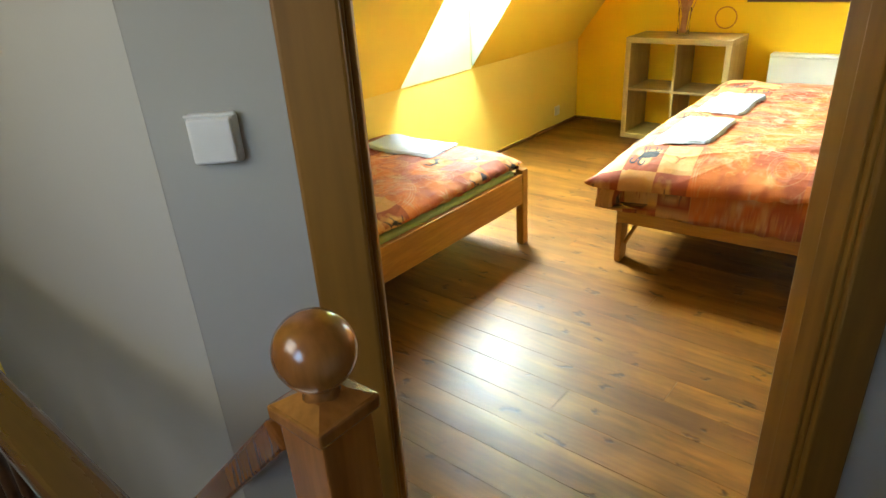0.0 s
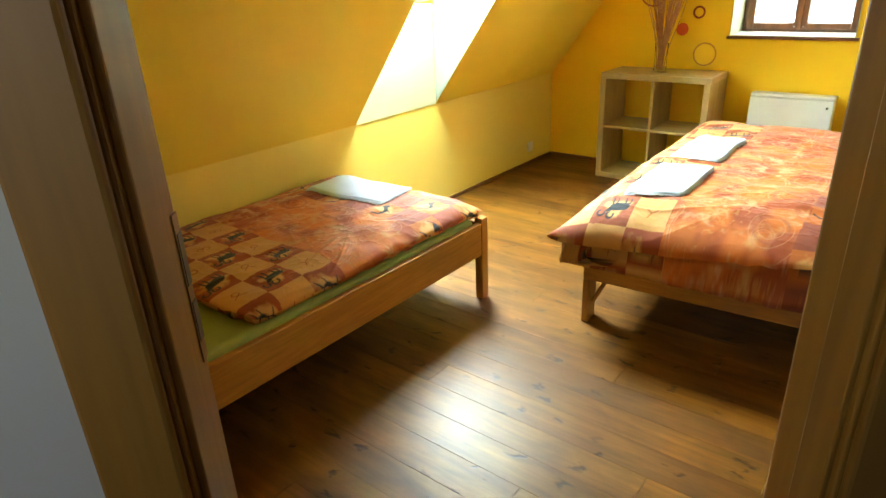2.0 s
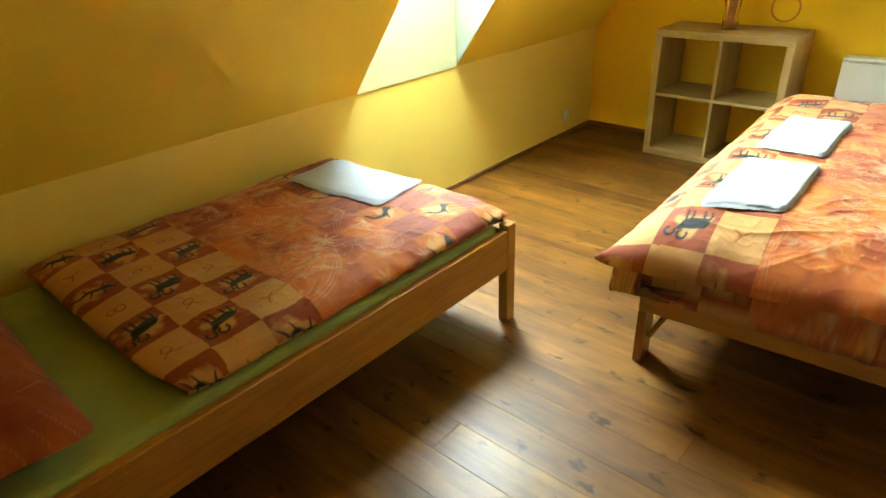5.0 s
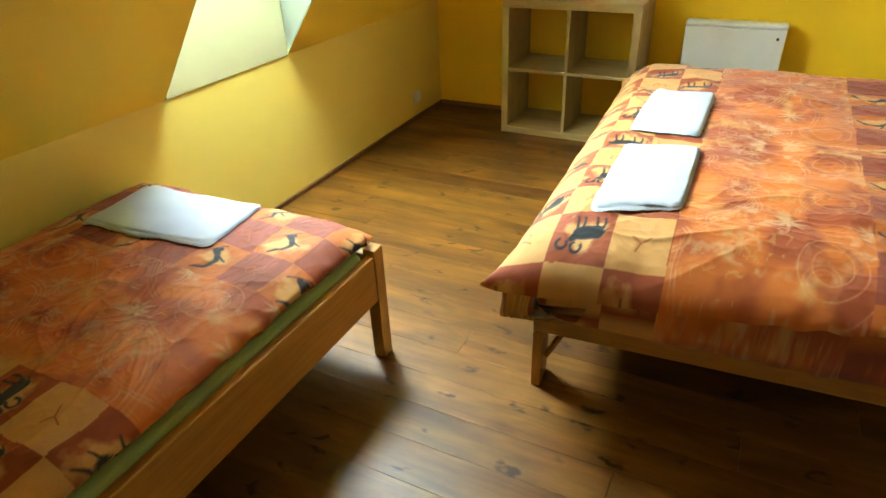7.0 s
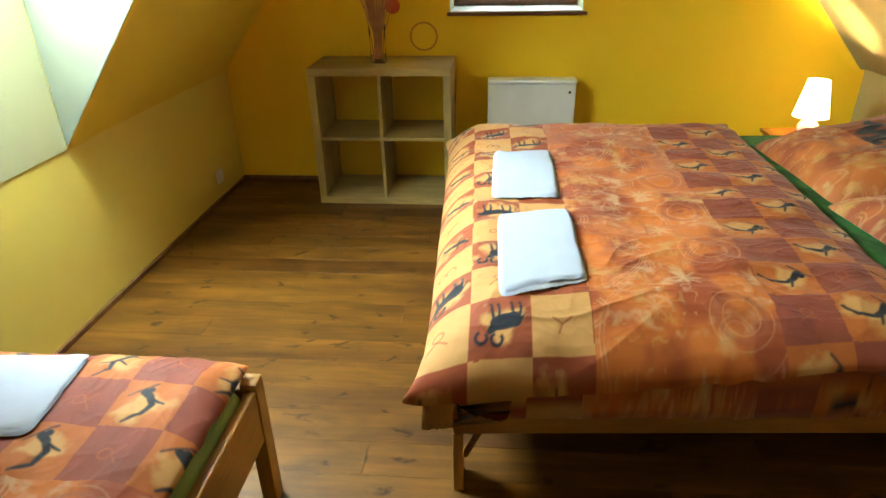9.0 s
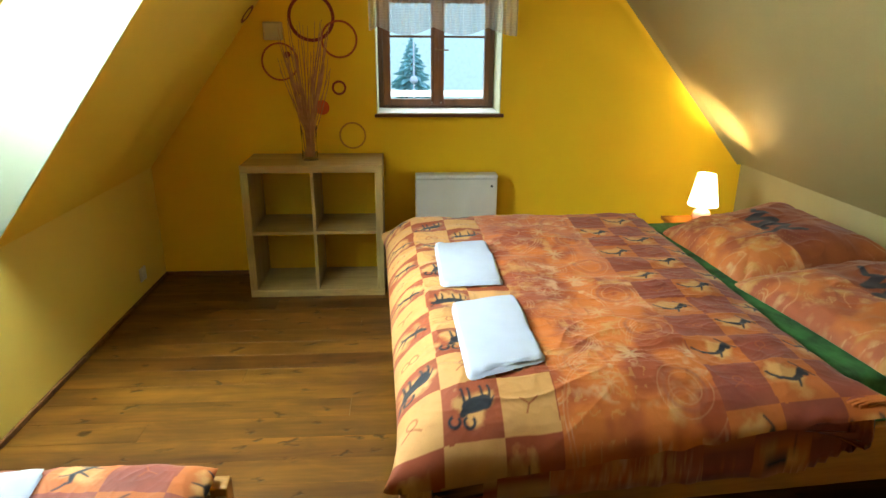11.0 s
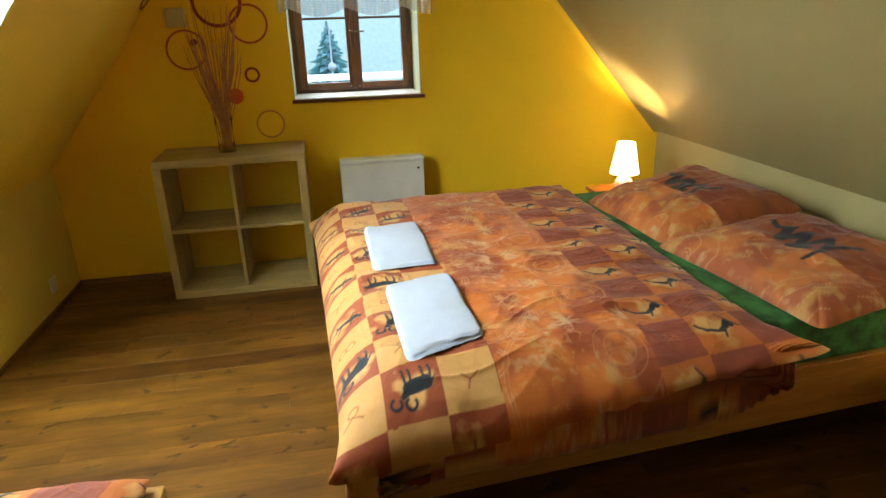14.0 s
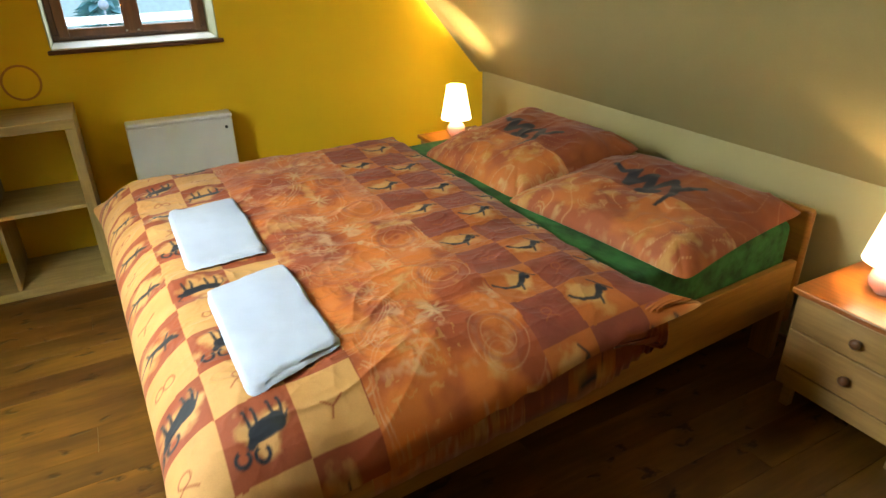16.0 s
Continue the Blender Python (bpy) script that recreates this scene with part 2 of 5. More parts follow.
M_BEDY = wood("pine_lacquer_deep", (0.38, 0.185, 0.036), (0.30, 0.13, 0.024), "Y", rough=0.35, coat=0.3, grain=5, knots=0.6)
M_BEDZ = wood("pine_lacquer_up", (0.38, 0.185, 0.036), (0.30, 0.13, 0.024), "Z", rough=0.35, coat=0.3, grain=5, knots=0.4)
M_JAMB = wood("honey_frame", (0.25, 0.118, 0.012), (0.185, 0.082, 0.008), "Z", rough=0.5, coat=0.05, grain=1.6, knots=0.0)
M_NEWEL = wood("turned_oak", (0.36, 0.15, 0.035), (0.26, 0.095, 0.02), "Z", rough=0.22, coat=0.8, grain=4, knots=0.25)
M_RAILX = wood("dark_rail", (0.075, 0.034, 0.014), (0.05, 0.022, 0.009), "X", rough=0.28, coat=0.6, grain=4)
M_BIRCH = wood("pale_birch", (0.42, 0.305, 0.125), (0.36, 0.255, 0.10), "X", rough=0.45, coat=0.1, grain=5, rnd=0.04)
M_BIRCHZ = wood("pale_birch_up", (0.42, 0.305, 0.125), (0.36, 0.255, 0.10), "Z", rough=0.45, coat=0.1, grain=5, rnd=0.04)
M_NSTOP = wood("orange_pine", (0.30, 0.085, 0.010), (0.23, 0.06, 0.007), "Y", rough=0.3, coat=0.4, grain=4, knots=0.4)
M_NSBODY = wood("raw_pine", (0.40, 0.235, 0.085), (0.33, 0.18, 0.06), "Y", rough=0.4, coat=0.2, grain=4, knots=0.6)
M_KNOB = wood("knob_wood", (0.20, 0.085, 0.03), (0.14, 0.055, 0.02), "Z", rough=0.35)
M_SASH = wood("walnut_sash", (0.20, 0.075, 0.022), (0.13, 0.045, 0.013), "Z", rough=0.35, coat=0.4, grain=5)
M_BRONZE = material("aged_brass", (0.22, 0.13, 0.05), rough=0.4, metallic=0.8, scale=20, bump=0.05)
M_ROD = wood("rod_wood", (0.12, 0.05, 0.02), (0.07, 0.03, 0.012), "X", rough=0.4)
M_SILL = wood("sill_edge", (0.16, 0.06, 0.03), (0.11, 0.04, 0.02), "X", rough=0.4)
M_TOWEL = material("white_terry", (0.42, 0.48, 0.62), (0.40, 0.455, 0.59), rough=0.95, scale=14, fine=420, bump=0.6, dist=0.003)
M_GREEN = material("green_sheet", (0.040, 0.19, 0.045), (0.014, 0.075, 0.018), rough=0.85, scale=16, fine=34, bump=0.7, dist=0.006, spread=0.25, stretch=(1, 0.6, 1))
M_LIGHTGREEN = material("pale_green_sheet", (0.31, 0.39, 0.15), (0.26, 0.33, 0.12), rough=0.9, scale=9, fine=260, bump=0.3)
M_PRINT = printed("printed_cotton")
M_REED = material("dry_reed", (0.52, 0.25, 0.10), (0.36, 0.15, 0.055), rough=0.7, scale=20)
M_GLASS = glass("clear_glass")
M_THIN = glass("thin_glass")
M_THIN.node_tree.nodes["Principled BSDF"].inputs["IOR"].default_value = 1.04
M_PINK = material("pink_ceramic", (0.80, 0.42, 0.36), (0.76, 0.38, 0.32), rough=0.18, scale=6, coat=0.6, bump=0.02)
M_SHADE = glowing("lampshade_cloth", (0.8, 0.76, 0.68), (1.0, 0.74, 0.42), 1.3)
M_RING_DARK = material("dark_red_vinyl", (0.26, 0.022, 0.008), rough=0.5, scale=8, bump=0.02)
M_RING_ORANGE = material("orange_vinyl", (0.46, 0.075, 0.008), rough=0.5, scale=8, bump=0.02)
M_RING_TAN = material("tan_vinyl", (0.56, 0.22, 0.012), rough=0.5, scale=8, bump=0.02)
M_DOT = material("red_vinyl", (0.72, 0.10, 0.015), rough=0.5, scale=8, bump=0.02)
# Needle colour lightened and blued to imitate haze over the tree.
M_SPRUCE = material("haze_tinted_needles", (0.32, 0.55, 0.50), (0.24, 0.45, 0.41), rough=0.9, scale=4, rnd=0.1)
M_BARK = material("bark", (0.12, 0.08, 0.05), rough=0.9, scale=8, bump=0.5)
M_GRASS = material("meadow", (0.05, 0.09, 0.08), (0.04, 0.075, 0.065), rough=0.95, scale=0.4)
# Emission makes the backdrop glow, in place of bright haze outdoors.
M_BACKDROP = glowing("glowing_haze", (0.5, 0.62, 0.58), (0.72, 1.0, 0.96), 0.085)

# ---- building helpers ----


def link(name, me, mats, parent=None, label=""):
    ob = new(name, me)
    for m in mats if isinstance(mats, (list, tuple)) else [mats]:
        me.materials.append(m)
    if parent is not None:
        ob.parent = parent
    return tagged(ob, label)


def part(name, bm, mat, parent=None, label="", smooth=False):
    me = bpy.data.meshes.new(name)
    bmesh.ops.recalc_face_normals(bm, faces=bm.faces)
    for f in bm.faces:
        f.smooth = smooth
    bm.to_mesh(me)
    bm.free()
    return link(name, me, mat, parent, label)


def thing(name, at, label, category, group=""):
    ob = new(name)
    ob.location = at
    return tagged(ob, label, category, group)


def box(x0, x1, y0, y1, z0, z1, bevel=0.0, seg=2, bm=None, m=None):
    out = bm or bmesh.new()
    geo = bmesh.ops.create_cube(out, size=1)
    vs = geo["verts"]
    bmesh.ops.scale(out, vec=(x1 - x0, y1 - y0, z1 - z0), verts=vs)
    bmesh.ops.translate(out, vec=((x0 + x1) / 2, (y0 + y1) / 2, (z0 + z1) / 2), verts=vs)
    if m is not None:
        bmesh.ops.transform(out, matrix=m, verts=vs)
    if bevel:
        es = list({e for v in vs for e in v.link_edges})
        bmesh.ops.bevel(out, geom=es, offset=bevel, segments=seg, affect="EDGES", profile=0.5)
    return out


def lathe(profile, steps=32, bm=None, at=(0, 0, 0)):
    """A turned body from (radius, height) pairs."""
    out = bm or bmesh.new()
    rings = []
    for r, z in profile:
        if r < 1e-5:
            rings.append([out.verts.new((at[0], at[1], at[2] + z))])
        else:
            rings.append([out.verts.new((at[0] + r * math.cos(2 * math.pi * k / steps), at[1] + r * math.sin(2 * math.pi * k / steps), at[2] + z))
                          for k in range(steps)])
    for a, b in zip(rings, rings[1:]):
        for k in range(steps):
            q = [a[k % len(a)], a[(k + 1) % len(a)], b[(k + 1) % len(b)], b[k % len(b)]]
            q = list(dict.fromkeys(q))
            if len(q) > 2:
                out.faces.new(q)
    return out


def tube(points, radius, steps=8, bm=None):
    """A round bar along points."""
    out = bm or bmesh.new()
    pts = [Vector(p) for p in points]
    rings = []
    for i, p in enumerate(pts):
        d = (pts[min(i + 1, len(pts) - 1)] - pts[max(i - 1, 0)]).normalized()
        u = d.orthogonal().normalized() if i == 0 else (u - d * u.dot(d)).normalized()
        w = d.cross(u)
        r = radius[i] if isinstance(radius, (list, tuple)) else radius
        rings.append([out.verts.new(p + (u * math.cos(2 * math.pi * k / steps) + w * math.sin(2 * math.pi * k / steps)) * r) for k in range(steps)])
    for a, b in zip(rings, rings[1:]):
        for k in range(steps):
            out.faces.new((a[k], a[(k + 1) % steps], b[(k + 1) % steps], b[k]))
    out.faces.new(rings[0][::-1])
    out.faces.new(rings[-1])
    return out


def prism(poly, lift, bm=None):
    """A closed slab: a polygon of 3D points pushed along a vector."""
    out = bm or bmesh.new()
    a = [out.verts.new(p) for p in poly]
    b = [out.verts.new(Vector(p) + Vector(lift)) for p in poly]
    out.faces.new(a)
    out.faces.new(b[::-1])
    for i in range(len(a)):
        j = (i + 1) % len(a)
        out.faces.new((a[i], a[j], b[j], b[i]))
    return out


def vnoise(x, y, seed):
    """Smooth lattice noise in -1..1 on arrays."""
    rng = np.random.RandomState(seed)
    t = rng.uniform(-1, 1, (64, 64))
    xi, yi = np.floor(x).astype(int), np.floor(y).astype(int)
    fx, fy = x - xi, y - yi
    fx, fy = fx * fx * (3 - 2 * fx), fy * fy * (3 - 2 * fy)
    g = lambda i, j: t[(xi + i) % 64, (yi + j) % 64]
    return (g(0, 0) * (1 - fx) + g(1, 0) * fx) * (1 - fy) + (g(0, 1) * (1 - fx) + g(1, 1) * fx) * fy


def fbm(x, y, seed, octaves=4):
    s, a = 0, 1.0
    for k in range(octaves):
        s = s + a * vnoise(x * 2**k, y * 2**k, seed + k)
        a *= 0.5
    return s


def grid_mesh(name, P, colors=None, flip=False):
    """A mesh from a (rows, cols, 3) array of places, with an optional (rows, cols, 3) array of print colours."""
    h, w = P.shape[:2]
    me = bpy.data.meshes.new(name)
    idx = np.arange(h * w).reshape(h, w)
    q = np.stack([idx[:-1, :-1], idx[:-1, 1:], idx[1:, 1:], idx[1:, :-1]], -1).reshape(-1, 4)
    if flip:
        q = q[:, ::-1]
    me.vertices.add(h * w)
    me.vertices.foreach_set("co", P.reshape(-1).astype(np.float32))
    me.loops.add(q.size)
    me.loops.foreach_set("vertex_index", q.reshape(-1).astype(np.int32))
    me.polygons.add(len(q))
    me.polygons.foreach_set("loop_start", np.arange(0, q.size, 4, dtype=np.int32))
    me.polygons.foreach_set("use_smooth", np.ones(len(q), bool))
    me.update(calc_edges=True)
    if colors is not None:
        lay = me.color_attributes.new("print", "FLOAT_COLOR", "POINT")
        c = np.ones((h * w, 4), np.float32)
        c[:, :3] = colors.reshape(-1, 3)
        lay.data.foreach_set("color", c.reshape(-1))
    me.validate()
    return me


# ---- the shell ----
X1, KNEE, SL, SR, CEIL, YB = 3.74, 0.705, 1.31, 1.17, 2.45, -4.66
XL, XR = (CEIL - KNEE) / SL, X1 - (CEIL - KNEE) / SR
YE = -6.6
WX0, WX1, WZ0, WZ1, WD = 1.385, 2.145, 1.03, 1.75, 0.32
SKY0, SKY1, SKYTOP = -2.325, -1.575, 2.16

floor = tagged(part("floor", box(-0.3, 4.1, -4.85, 0.3, -0.2, -0.02), M_SKIRT), "dark sub-floor under stained pine boards", "floor", kind="structure")

# gable wall with its window opening
bm = bmesh.new()
for a, b, c, d in ((-0.3, WX0, -0.02, 2.7), (WX1, 4.05, -0.02, 2.7), (WX0, WX1, -0.02, WZ0 - 0.004), (WX0, WX1, WZ1, 2.7)):
    box(a, b, 0, 0.36, c, d, bm=bm)
wall_north = tagged(part("wall_north", bm, M_GABLE), "saturated ochre-yellow painted gable wall", "wall", kind="structure")
bm = bmesh.new()
box(WX0 + 0.001, WX0 + 0.006, 0.002, 0.36, WZ0, WZ1, bm=bm)
box(WX1 - 0.006, WX1 - 0.001, 0.002, 0.36, WZ0, WZ1, bm=bm)
box(WX0 + 0.001, WX1 - 0.001, 0.002, 0.36, WZ1 - 0.006, WZ1 - 0.001, bm=bm)
tagged(part("window_reveal", bm, M_REVEAL), "cream painted window reveal", "wall", kind="structure")
tagged(part("wall_west", box(-0.3, 0, YB - 0.14, 0, -0.02, KNEE), M_KNEE), "low pale yellow knee wall under the sloping ceiling", "wall", kind="structure")
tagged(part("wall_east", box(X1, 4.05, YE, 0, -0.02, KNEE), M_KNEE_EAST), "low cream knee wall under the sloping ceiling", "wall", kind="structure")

# sloping ceilings: the left one has the skylight shaft
TH = 0.62
YS = YE


def slope_slab(y0, y1, z0, z1, bm):
    xa, xb = (z0 - KNEE) / SL, (z1 - KNEE) / SL
    prism([(xa, y0, z0), (xb, y0, z1), (xb - TH, y0, z1), (xa - TH, y0, z0)], (0, y1 - y0, 0), bm)


bm = bmesh.new()
slope_slab(YS, SKY0, KNEE, CEIL, bm)
slope_slab(SKY1, 0.0, KNEE, CEIL, bm)
slope_slab(SKY0, SKY1, SKYTOP, CEIL, bm)
tagged(part("ceiling_west", bm, M_SIDE), "sloping pale yellow attic ceiling with a skylight opening", "ceiling", kind="structure")
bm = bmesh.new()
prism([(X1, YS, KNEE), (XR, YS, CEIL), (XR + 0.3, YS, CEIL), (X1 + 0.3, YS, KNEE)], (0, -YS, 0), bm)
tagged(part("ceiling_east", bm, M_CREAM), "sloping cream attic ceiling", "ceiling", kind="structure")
COVE = 0.07
hyp = math.hypot(1, SR)
for name, t0, t1, edge, mat, lab in (("ceiling_cove", 0.0, 0.9, (-0.05, COVE), M_CREAM, "rounded cream plaster corner beside the slope"),
                                     ("wall_cove", 0.9, math.pi / 2, (COVE, -0.05), M_GABLE, "rounded ochre plaster corner beside the gable wall")):
    bm = bmesh.new()
    arc = [(COVE * (1 - math.cos(t)), COVE * (1 - math.sin(t))) for t in np.linspace(t0, t1, 9)]
    ring = [edge] + arc if t0 == 0 else arc + [edge]
    rows = []
    for g, out in ring + [(-0.05, -0.05)]:
        rows.append([bm.verts.new((X1 - (z - KNEE) / SR - g * hyp / SR, -out, z)) for z in (KNEE, CEIL)])
    for p, q in zip(rows, rows[1:] + rows[:1]):
        bm.faces.new((p[0], p[1], q[1], q[0])).smooth = True
    bm.faces.new([p[0] for p in rows][::-1])
    bm.faces.new([p[1] for p in rows])
    bmesh.ops.recalc_face_normals(bm, faces=bm.faces)
    tagged(part(name, bm, mat), lab, "ceiling", kind="structure")
tagged(part("ceiling", box(XL - 0.65, XR + 0.35, YS, 0, CEIL, CEIL + 0.12), M_SIDE), "flat pale yellow ceiling between the slopes", "ceiling", kind="structure")
bm = bmesh.new()
box(-0.35, 0.004, SKY0 + 0.0055, SKY1 - 0.0055, KNEE + 0.001, 1.335, bm=bm)
tagged(part("skylight_sill", bm, M_REVEAL), "upright pale painted panel below the skylight", "wall", kind="structure")
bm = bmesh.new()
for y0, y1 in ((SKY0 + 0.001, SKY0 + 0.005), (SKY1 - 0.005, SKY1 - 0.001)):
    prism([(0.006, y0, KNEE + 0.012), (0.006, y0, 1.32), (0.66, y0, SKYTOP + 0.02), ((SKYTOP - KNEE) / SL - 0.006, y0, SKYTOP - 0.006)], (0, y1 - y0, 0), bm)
tagged(part("skylight_reveal", bm, M_CHEEK), "side cheeks of the skylight, pale paint darkened against glare", "wall", kind="structure")

# partition with the doorway, set across the corner
ANG = 44.0
UX, UY = math.cos(radians(ANG)), math.sin(radians(ANG))
DOOR_T = 0.12
DO = Vector((1.995, -4.645, 0))
U, N = Vector((UX, UY, 0)), Vector((-UY, UX, 0))
DM = Matrix(((UX, -UY, 0, DO.x), (UY, UX, 0, DO.y), (0, 0, 1, 0), (0, 0, 0, 1)))
D0, D1, DH = 0.075, 0.965, 2.06


for name, t0, t1, mat, lab in (("wall_door_outer", 0.0, 0.06, M_GREY, "pale grey landing side of the partition"),
                               ("wall_door_inner", 0.06, DOOR_T, M_GABLE, "ochre room side of the partition")):
    bm = bmesh.new()
    s0 = -0.212 if t0 == 0 else -0.15
    box(s0, D0, t0, t1, -0.02, 2.6, bm=bm, m=DM)
    box(D1, 1.62, t0, t1, -0.02, 2.6, bm=bm, m=DM)
    box(D0, D1, t0, t1, DH, 2.6, bm=bm, m=DM)
    tagged(part(name, bm, mat), lab, "wall", kind="structure")
EX, EY = DO.x + U.x * 1.62 + N.x * DOOR_T, DO.y + U.y * 1.62 + N.y * DOOR_T
tagged(part("wall_south_inner", box(-0.3, 1.80, YB - 0.065, YB, -0.02, 2.6), M_GABLE), "ochre end wall", "wall", kind="structure")
tagged(part("wall_south_outer", box(-0.9, 1.842, YB - 0.133, YB - 0.065, -3.0, 2.6), M_GREY), "pale grey stairwell wall", "wall", kind="structure")
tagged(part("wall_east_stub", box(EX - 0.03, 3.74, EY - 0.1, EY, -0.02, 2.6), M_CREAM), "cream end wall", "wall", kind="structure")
bm = bmesh.new()
box(-1.0, 2.3, YE - 0.15, YE, -3.0, 2.6, bm=bm)
box(2.3, 2.9, YE - 0.15, YE, -3.0, 1.3, bm=bm)
box(2.3, 2.9, YE - 0.15, YE, 2.1, 2.6, bm=bm)
box(2.9, 4.1, YE - 0.15, YE, -3.0, 2.6, bm=bm)
tagged(part("wall_landing_end", bm, M_GREY), "pale grey landing wall with a window opening", "wall", kind="structure")
tagged(part("wall_landing_side", box(3.45, 3.55, YE, -3.7, -0.2, 2.6), M_GREY), "pale grey landing wall", "wall", kind="structure")
tagged(part("wall_stair_end", box(-1.0, -0.9, YE, -4.7, -3.0, 2.6), M_GREY), "pale grey stairwell wall", "wall", kind="structure")
bm = bmesh.new()
box(2.18, 3.6, YE, -3.3, -0.2, -0.012, bm=bm)
box(-1.0, 2.18, YE, -5.55, -0.2, -0.012, bm=bm)
tagged(part("landing_floor", bm, M_FLOOR), "stained timber landing floor", "floor", kind="structure")
tagged(part("stair_floor", box(-1.0, 2.2, -5.6, -4.79, -3.0, -2.8), M_FLOOR), "stained timber floor below the stairs", "floor", kind="structure")

# ---- door frame ----
door_frame = tagged(new("door_1"), "honey-brown lacquered wooden door frame standing open without a leaf in view", "door frame", kind="structure")
door_frame.matrix_world = DM


def frame_part(name, x0, x1, y0, y1, z0, z1, bevel=0.004):
    return part(name, box(x0, x1, y0, y1, z0, z1, bevel), M_JAMB, door_frame)


for s, e in ((D0 + 0.0, 1), (D1 - 0.0, -1)):
    inner = s + e * 0.024
    a, b = sorted((s - e * 0.0, inner))
    frame_part("lining", a, b, -0.006, DOOR_T + 0.006, 0, DH)
    a, b = sorted((inner - e * 0.001, inner + e * 0.010))
    frame_part("stop", a, b, 0.004, 0.062, 0, DH - 0.03, 0.003)
    a, b = sorted((s - e * 0.075, s + e * 0.02))
    frame_part("casing", a, b, -0.024, -0.007, 0, DH + 0.07, 0.006)
    a, b = sorted((s - e * 0.075, s + e * 0.014))
    frame_part("casing", a, b, DOOR_T + 0.007, DOOR_T + 0.022, 0, DH + 0.07, 0.006)
frame_part("head", D0 + 0.0245, D1 - 0.0245, -0.006, DOOR_T + 0.006, DH - 0.03, DH)
frame_part("head_casing", D0 + 0.021, D1 - 0.021, -0.024, -0.007, DH, DH + 0.07)
part("strike_plate", box(D0 + 0.0242, D0 + 0.0262, 0.106, 0.1255, 1.02, 1.225, 0.0008), M_BRONZE, door_frame, "steel strike plate")
for z0, z1 in ((1.05, 1.107), (1.13, 1.20)):
    part("latch_slot", box(D0 + 0.0255, D0 + 0.0272, 0.1085, 0.1245, z0, z1, 0.0004), M_BLACK, door_frame, "dark latch slot")

# ---- baseboards ----


def skirting(x0, x1, y0, y1, m=None):
    tagged(part("baseboard", box(x0, x1, y0, y1, 0.0005, 0.024, 0.003, m=m), M_SKIRT), "narrow dark brown baseboard", "baseboard", kind="structure")


skirting(0.001, 0.016, YB + 0.02, -0.017)
skirting(0.001, X1 - 0.001, -0.016, -0.001)
skirting(X1 - 0.016, X1 - 0.001, EY + 0.02, -0.017)
skirting(0.017, 1.76, YB + 0.001, YB + 0.016)

# ---- window ----
WY = 0.285
window = tagged(new("window_1"), "small dark brown wooden casement window with two sashes and one glazing bar each", "window", kind="structure")
for nm, a, b, c, d in (("window_frame", WX0 + 0.008, WX1 - 0.008, WZ0, WZ0 + 0.035), ("window_frame", WX0 + 0.008, WX1 - 0.008, WZ1 - 0.04, WZ1 - 0.008),
                       ("window_frame", WX0 + 0.008, WX0 + 0.036, WZ0 + 0.035, WZ1 - 0.04), ("window_frame", WX1 - 0.036, WX1 - 0.008, WZ0 + 0.035, WZ1 - 0.04)):
    part(nm, box(a, b, WY, WY + 0.06, c, d, 0.004), M_SASH, window)
WM = (WX0 + WX1) / 2 + 0.0
for a, b in ((WX0 + 0.037, WM - 0.0005), (WM + 0.0005, WX1 - 0.037)):
    sash = part("sash", box(a, a + 0.048, WY - 0.022, WY + 0.03, WZ0 + 0.022, WZ1 - 0.042, 0.005), M_SASH, window)
    box_parts = ((b - 0.036, b, WZ0 + 0.022, WZ1 - 0.042), (a + 0.048, b - 0.036, WZ0 + 0.022, WZ0 + 0.062), (a + 0.048, b - 0.036, WZ1 - 0.078, WZ1 - 0.042))
    for x0, x1, z0, z1 in box_parts:
        part("rail", box(x0, x1, WY - 0.022, WY + 0.03, z0, z1, 0.005), M_SASH, sash)
    part("glazing_bar", box(a + 0.048, b - 0.036, WY - 0.006, WY + 0.014, 1.468, 1.482, 0.002), M_SASH, sash)
    pane = part("pane", box(a + 0.044, b - 0.032, WY + 0.006, WY + 0.010, WZ0 + 0.058, WZ1 - 0.074), M_GLASS, sash, "clear glass pane")
    pane.visible_shadow = False
part("cover_strip", box(WM - 0.014, WM + 0.014, WY - 0.032, WY - 0.0225, WZ0 + 0.024, WZ1 - 0.044, 0.004), M_SASH, window)
bm = lathe([(0, 0), (0.009, 0), (0.009, 0.012), (0, 0.012)], 16)
bmesh.ops.rotate(bm, verts=bm.verts, cent=(0, 0, 0), matrix=Matrix.Rotation(radians(90), 3, "X"))
bmesh.ops.translate(bm, verts=bm.verts, vec=(WM, WY - 0.034, 1.395))
box(WM - 0.012, WM + 0.075, WY - 0.052, WY - 0.044, 1.39, 1.40, 0.003, bm=bm)
part("window_handle", bm, M_BRONZE, window, "slim dark metal window handle")
for dx in (-0.028, 0.028):
    part("stud", lathe([(0, 0), (0.006, 0), (0.005, 0.006), (0, 0.008)], 12, at=(WM + dx, WY - 0.03, WZ0 + 0.036)), M_METAL, window, "small steel stud")
tagged(part("window_sill", box(WX0 - 0.012, WX1 + 0.02, -0.022, WY, WZ0 - 0.022, WZ0 - 0.003, 0.004), M_SILL), "dark brown window ledge edge", "window sill", kind="structure")
tagged(part("window_sill_top", box(WX0 + 0.007, WX1 - 0.007, -0.018, WY - 0.001, WZ0 - 0.0025, WZ0 + 0.004, 0.001), M_WHITE), "white painted window ledge", "window sill", kind="structure")

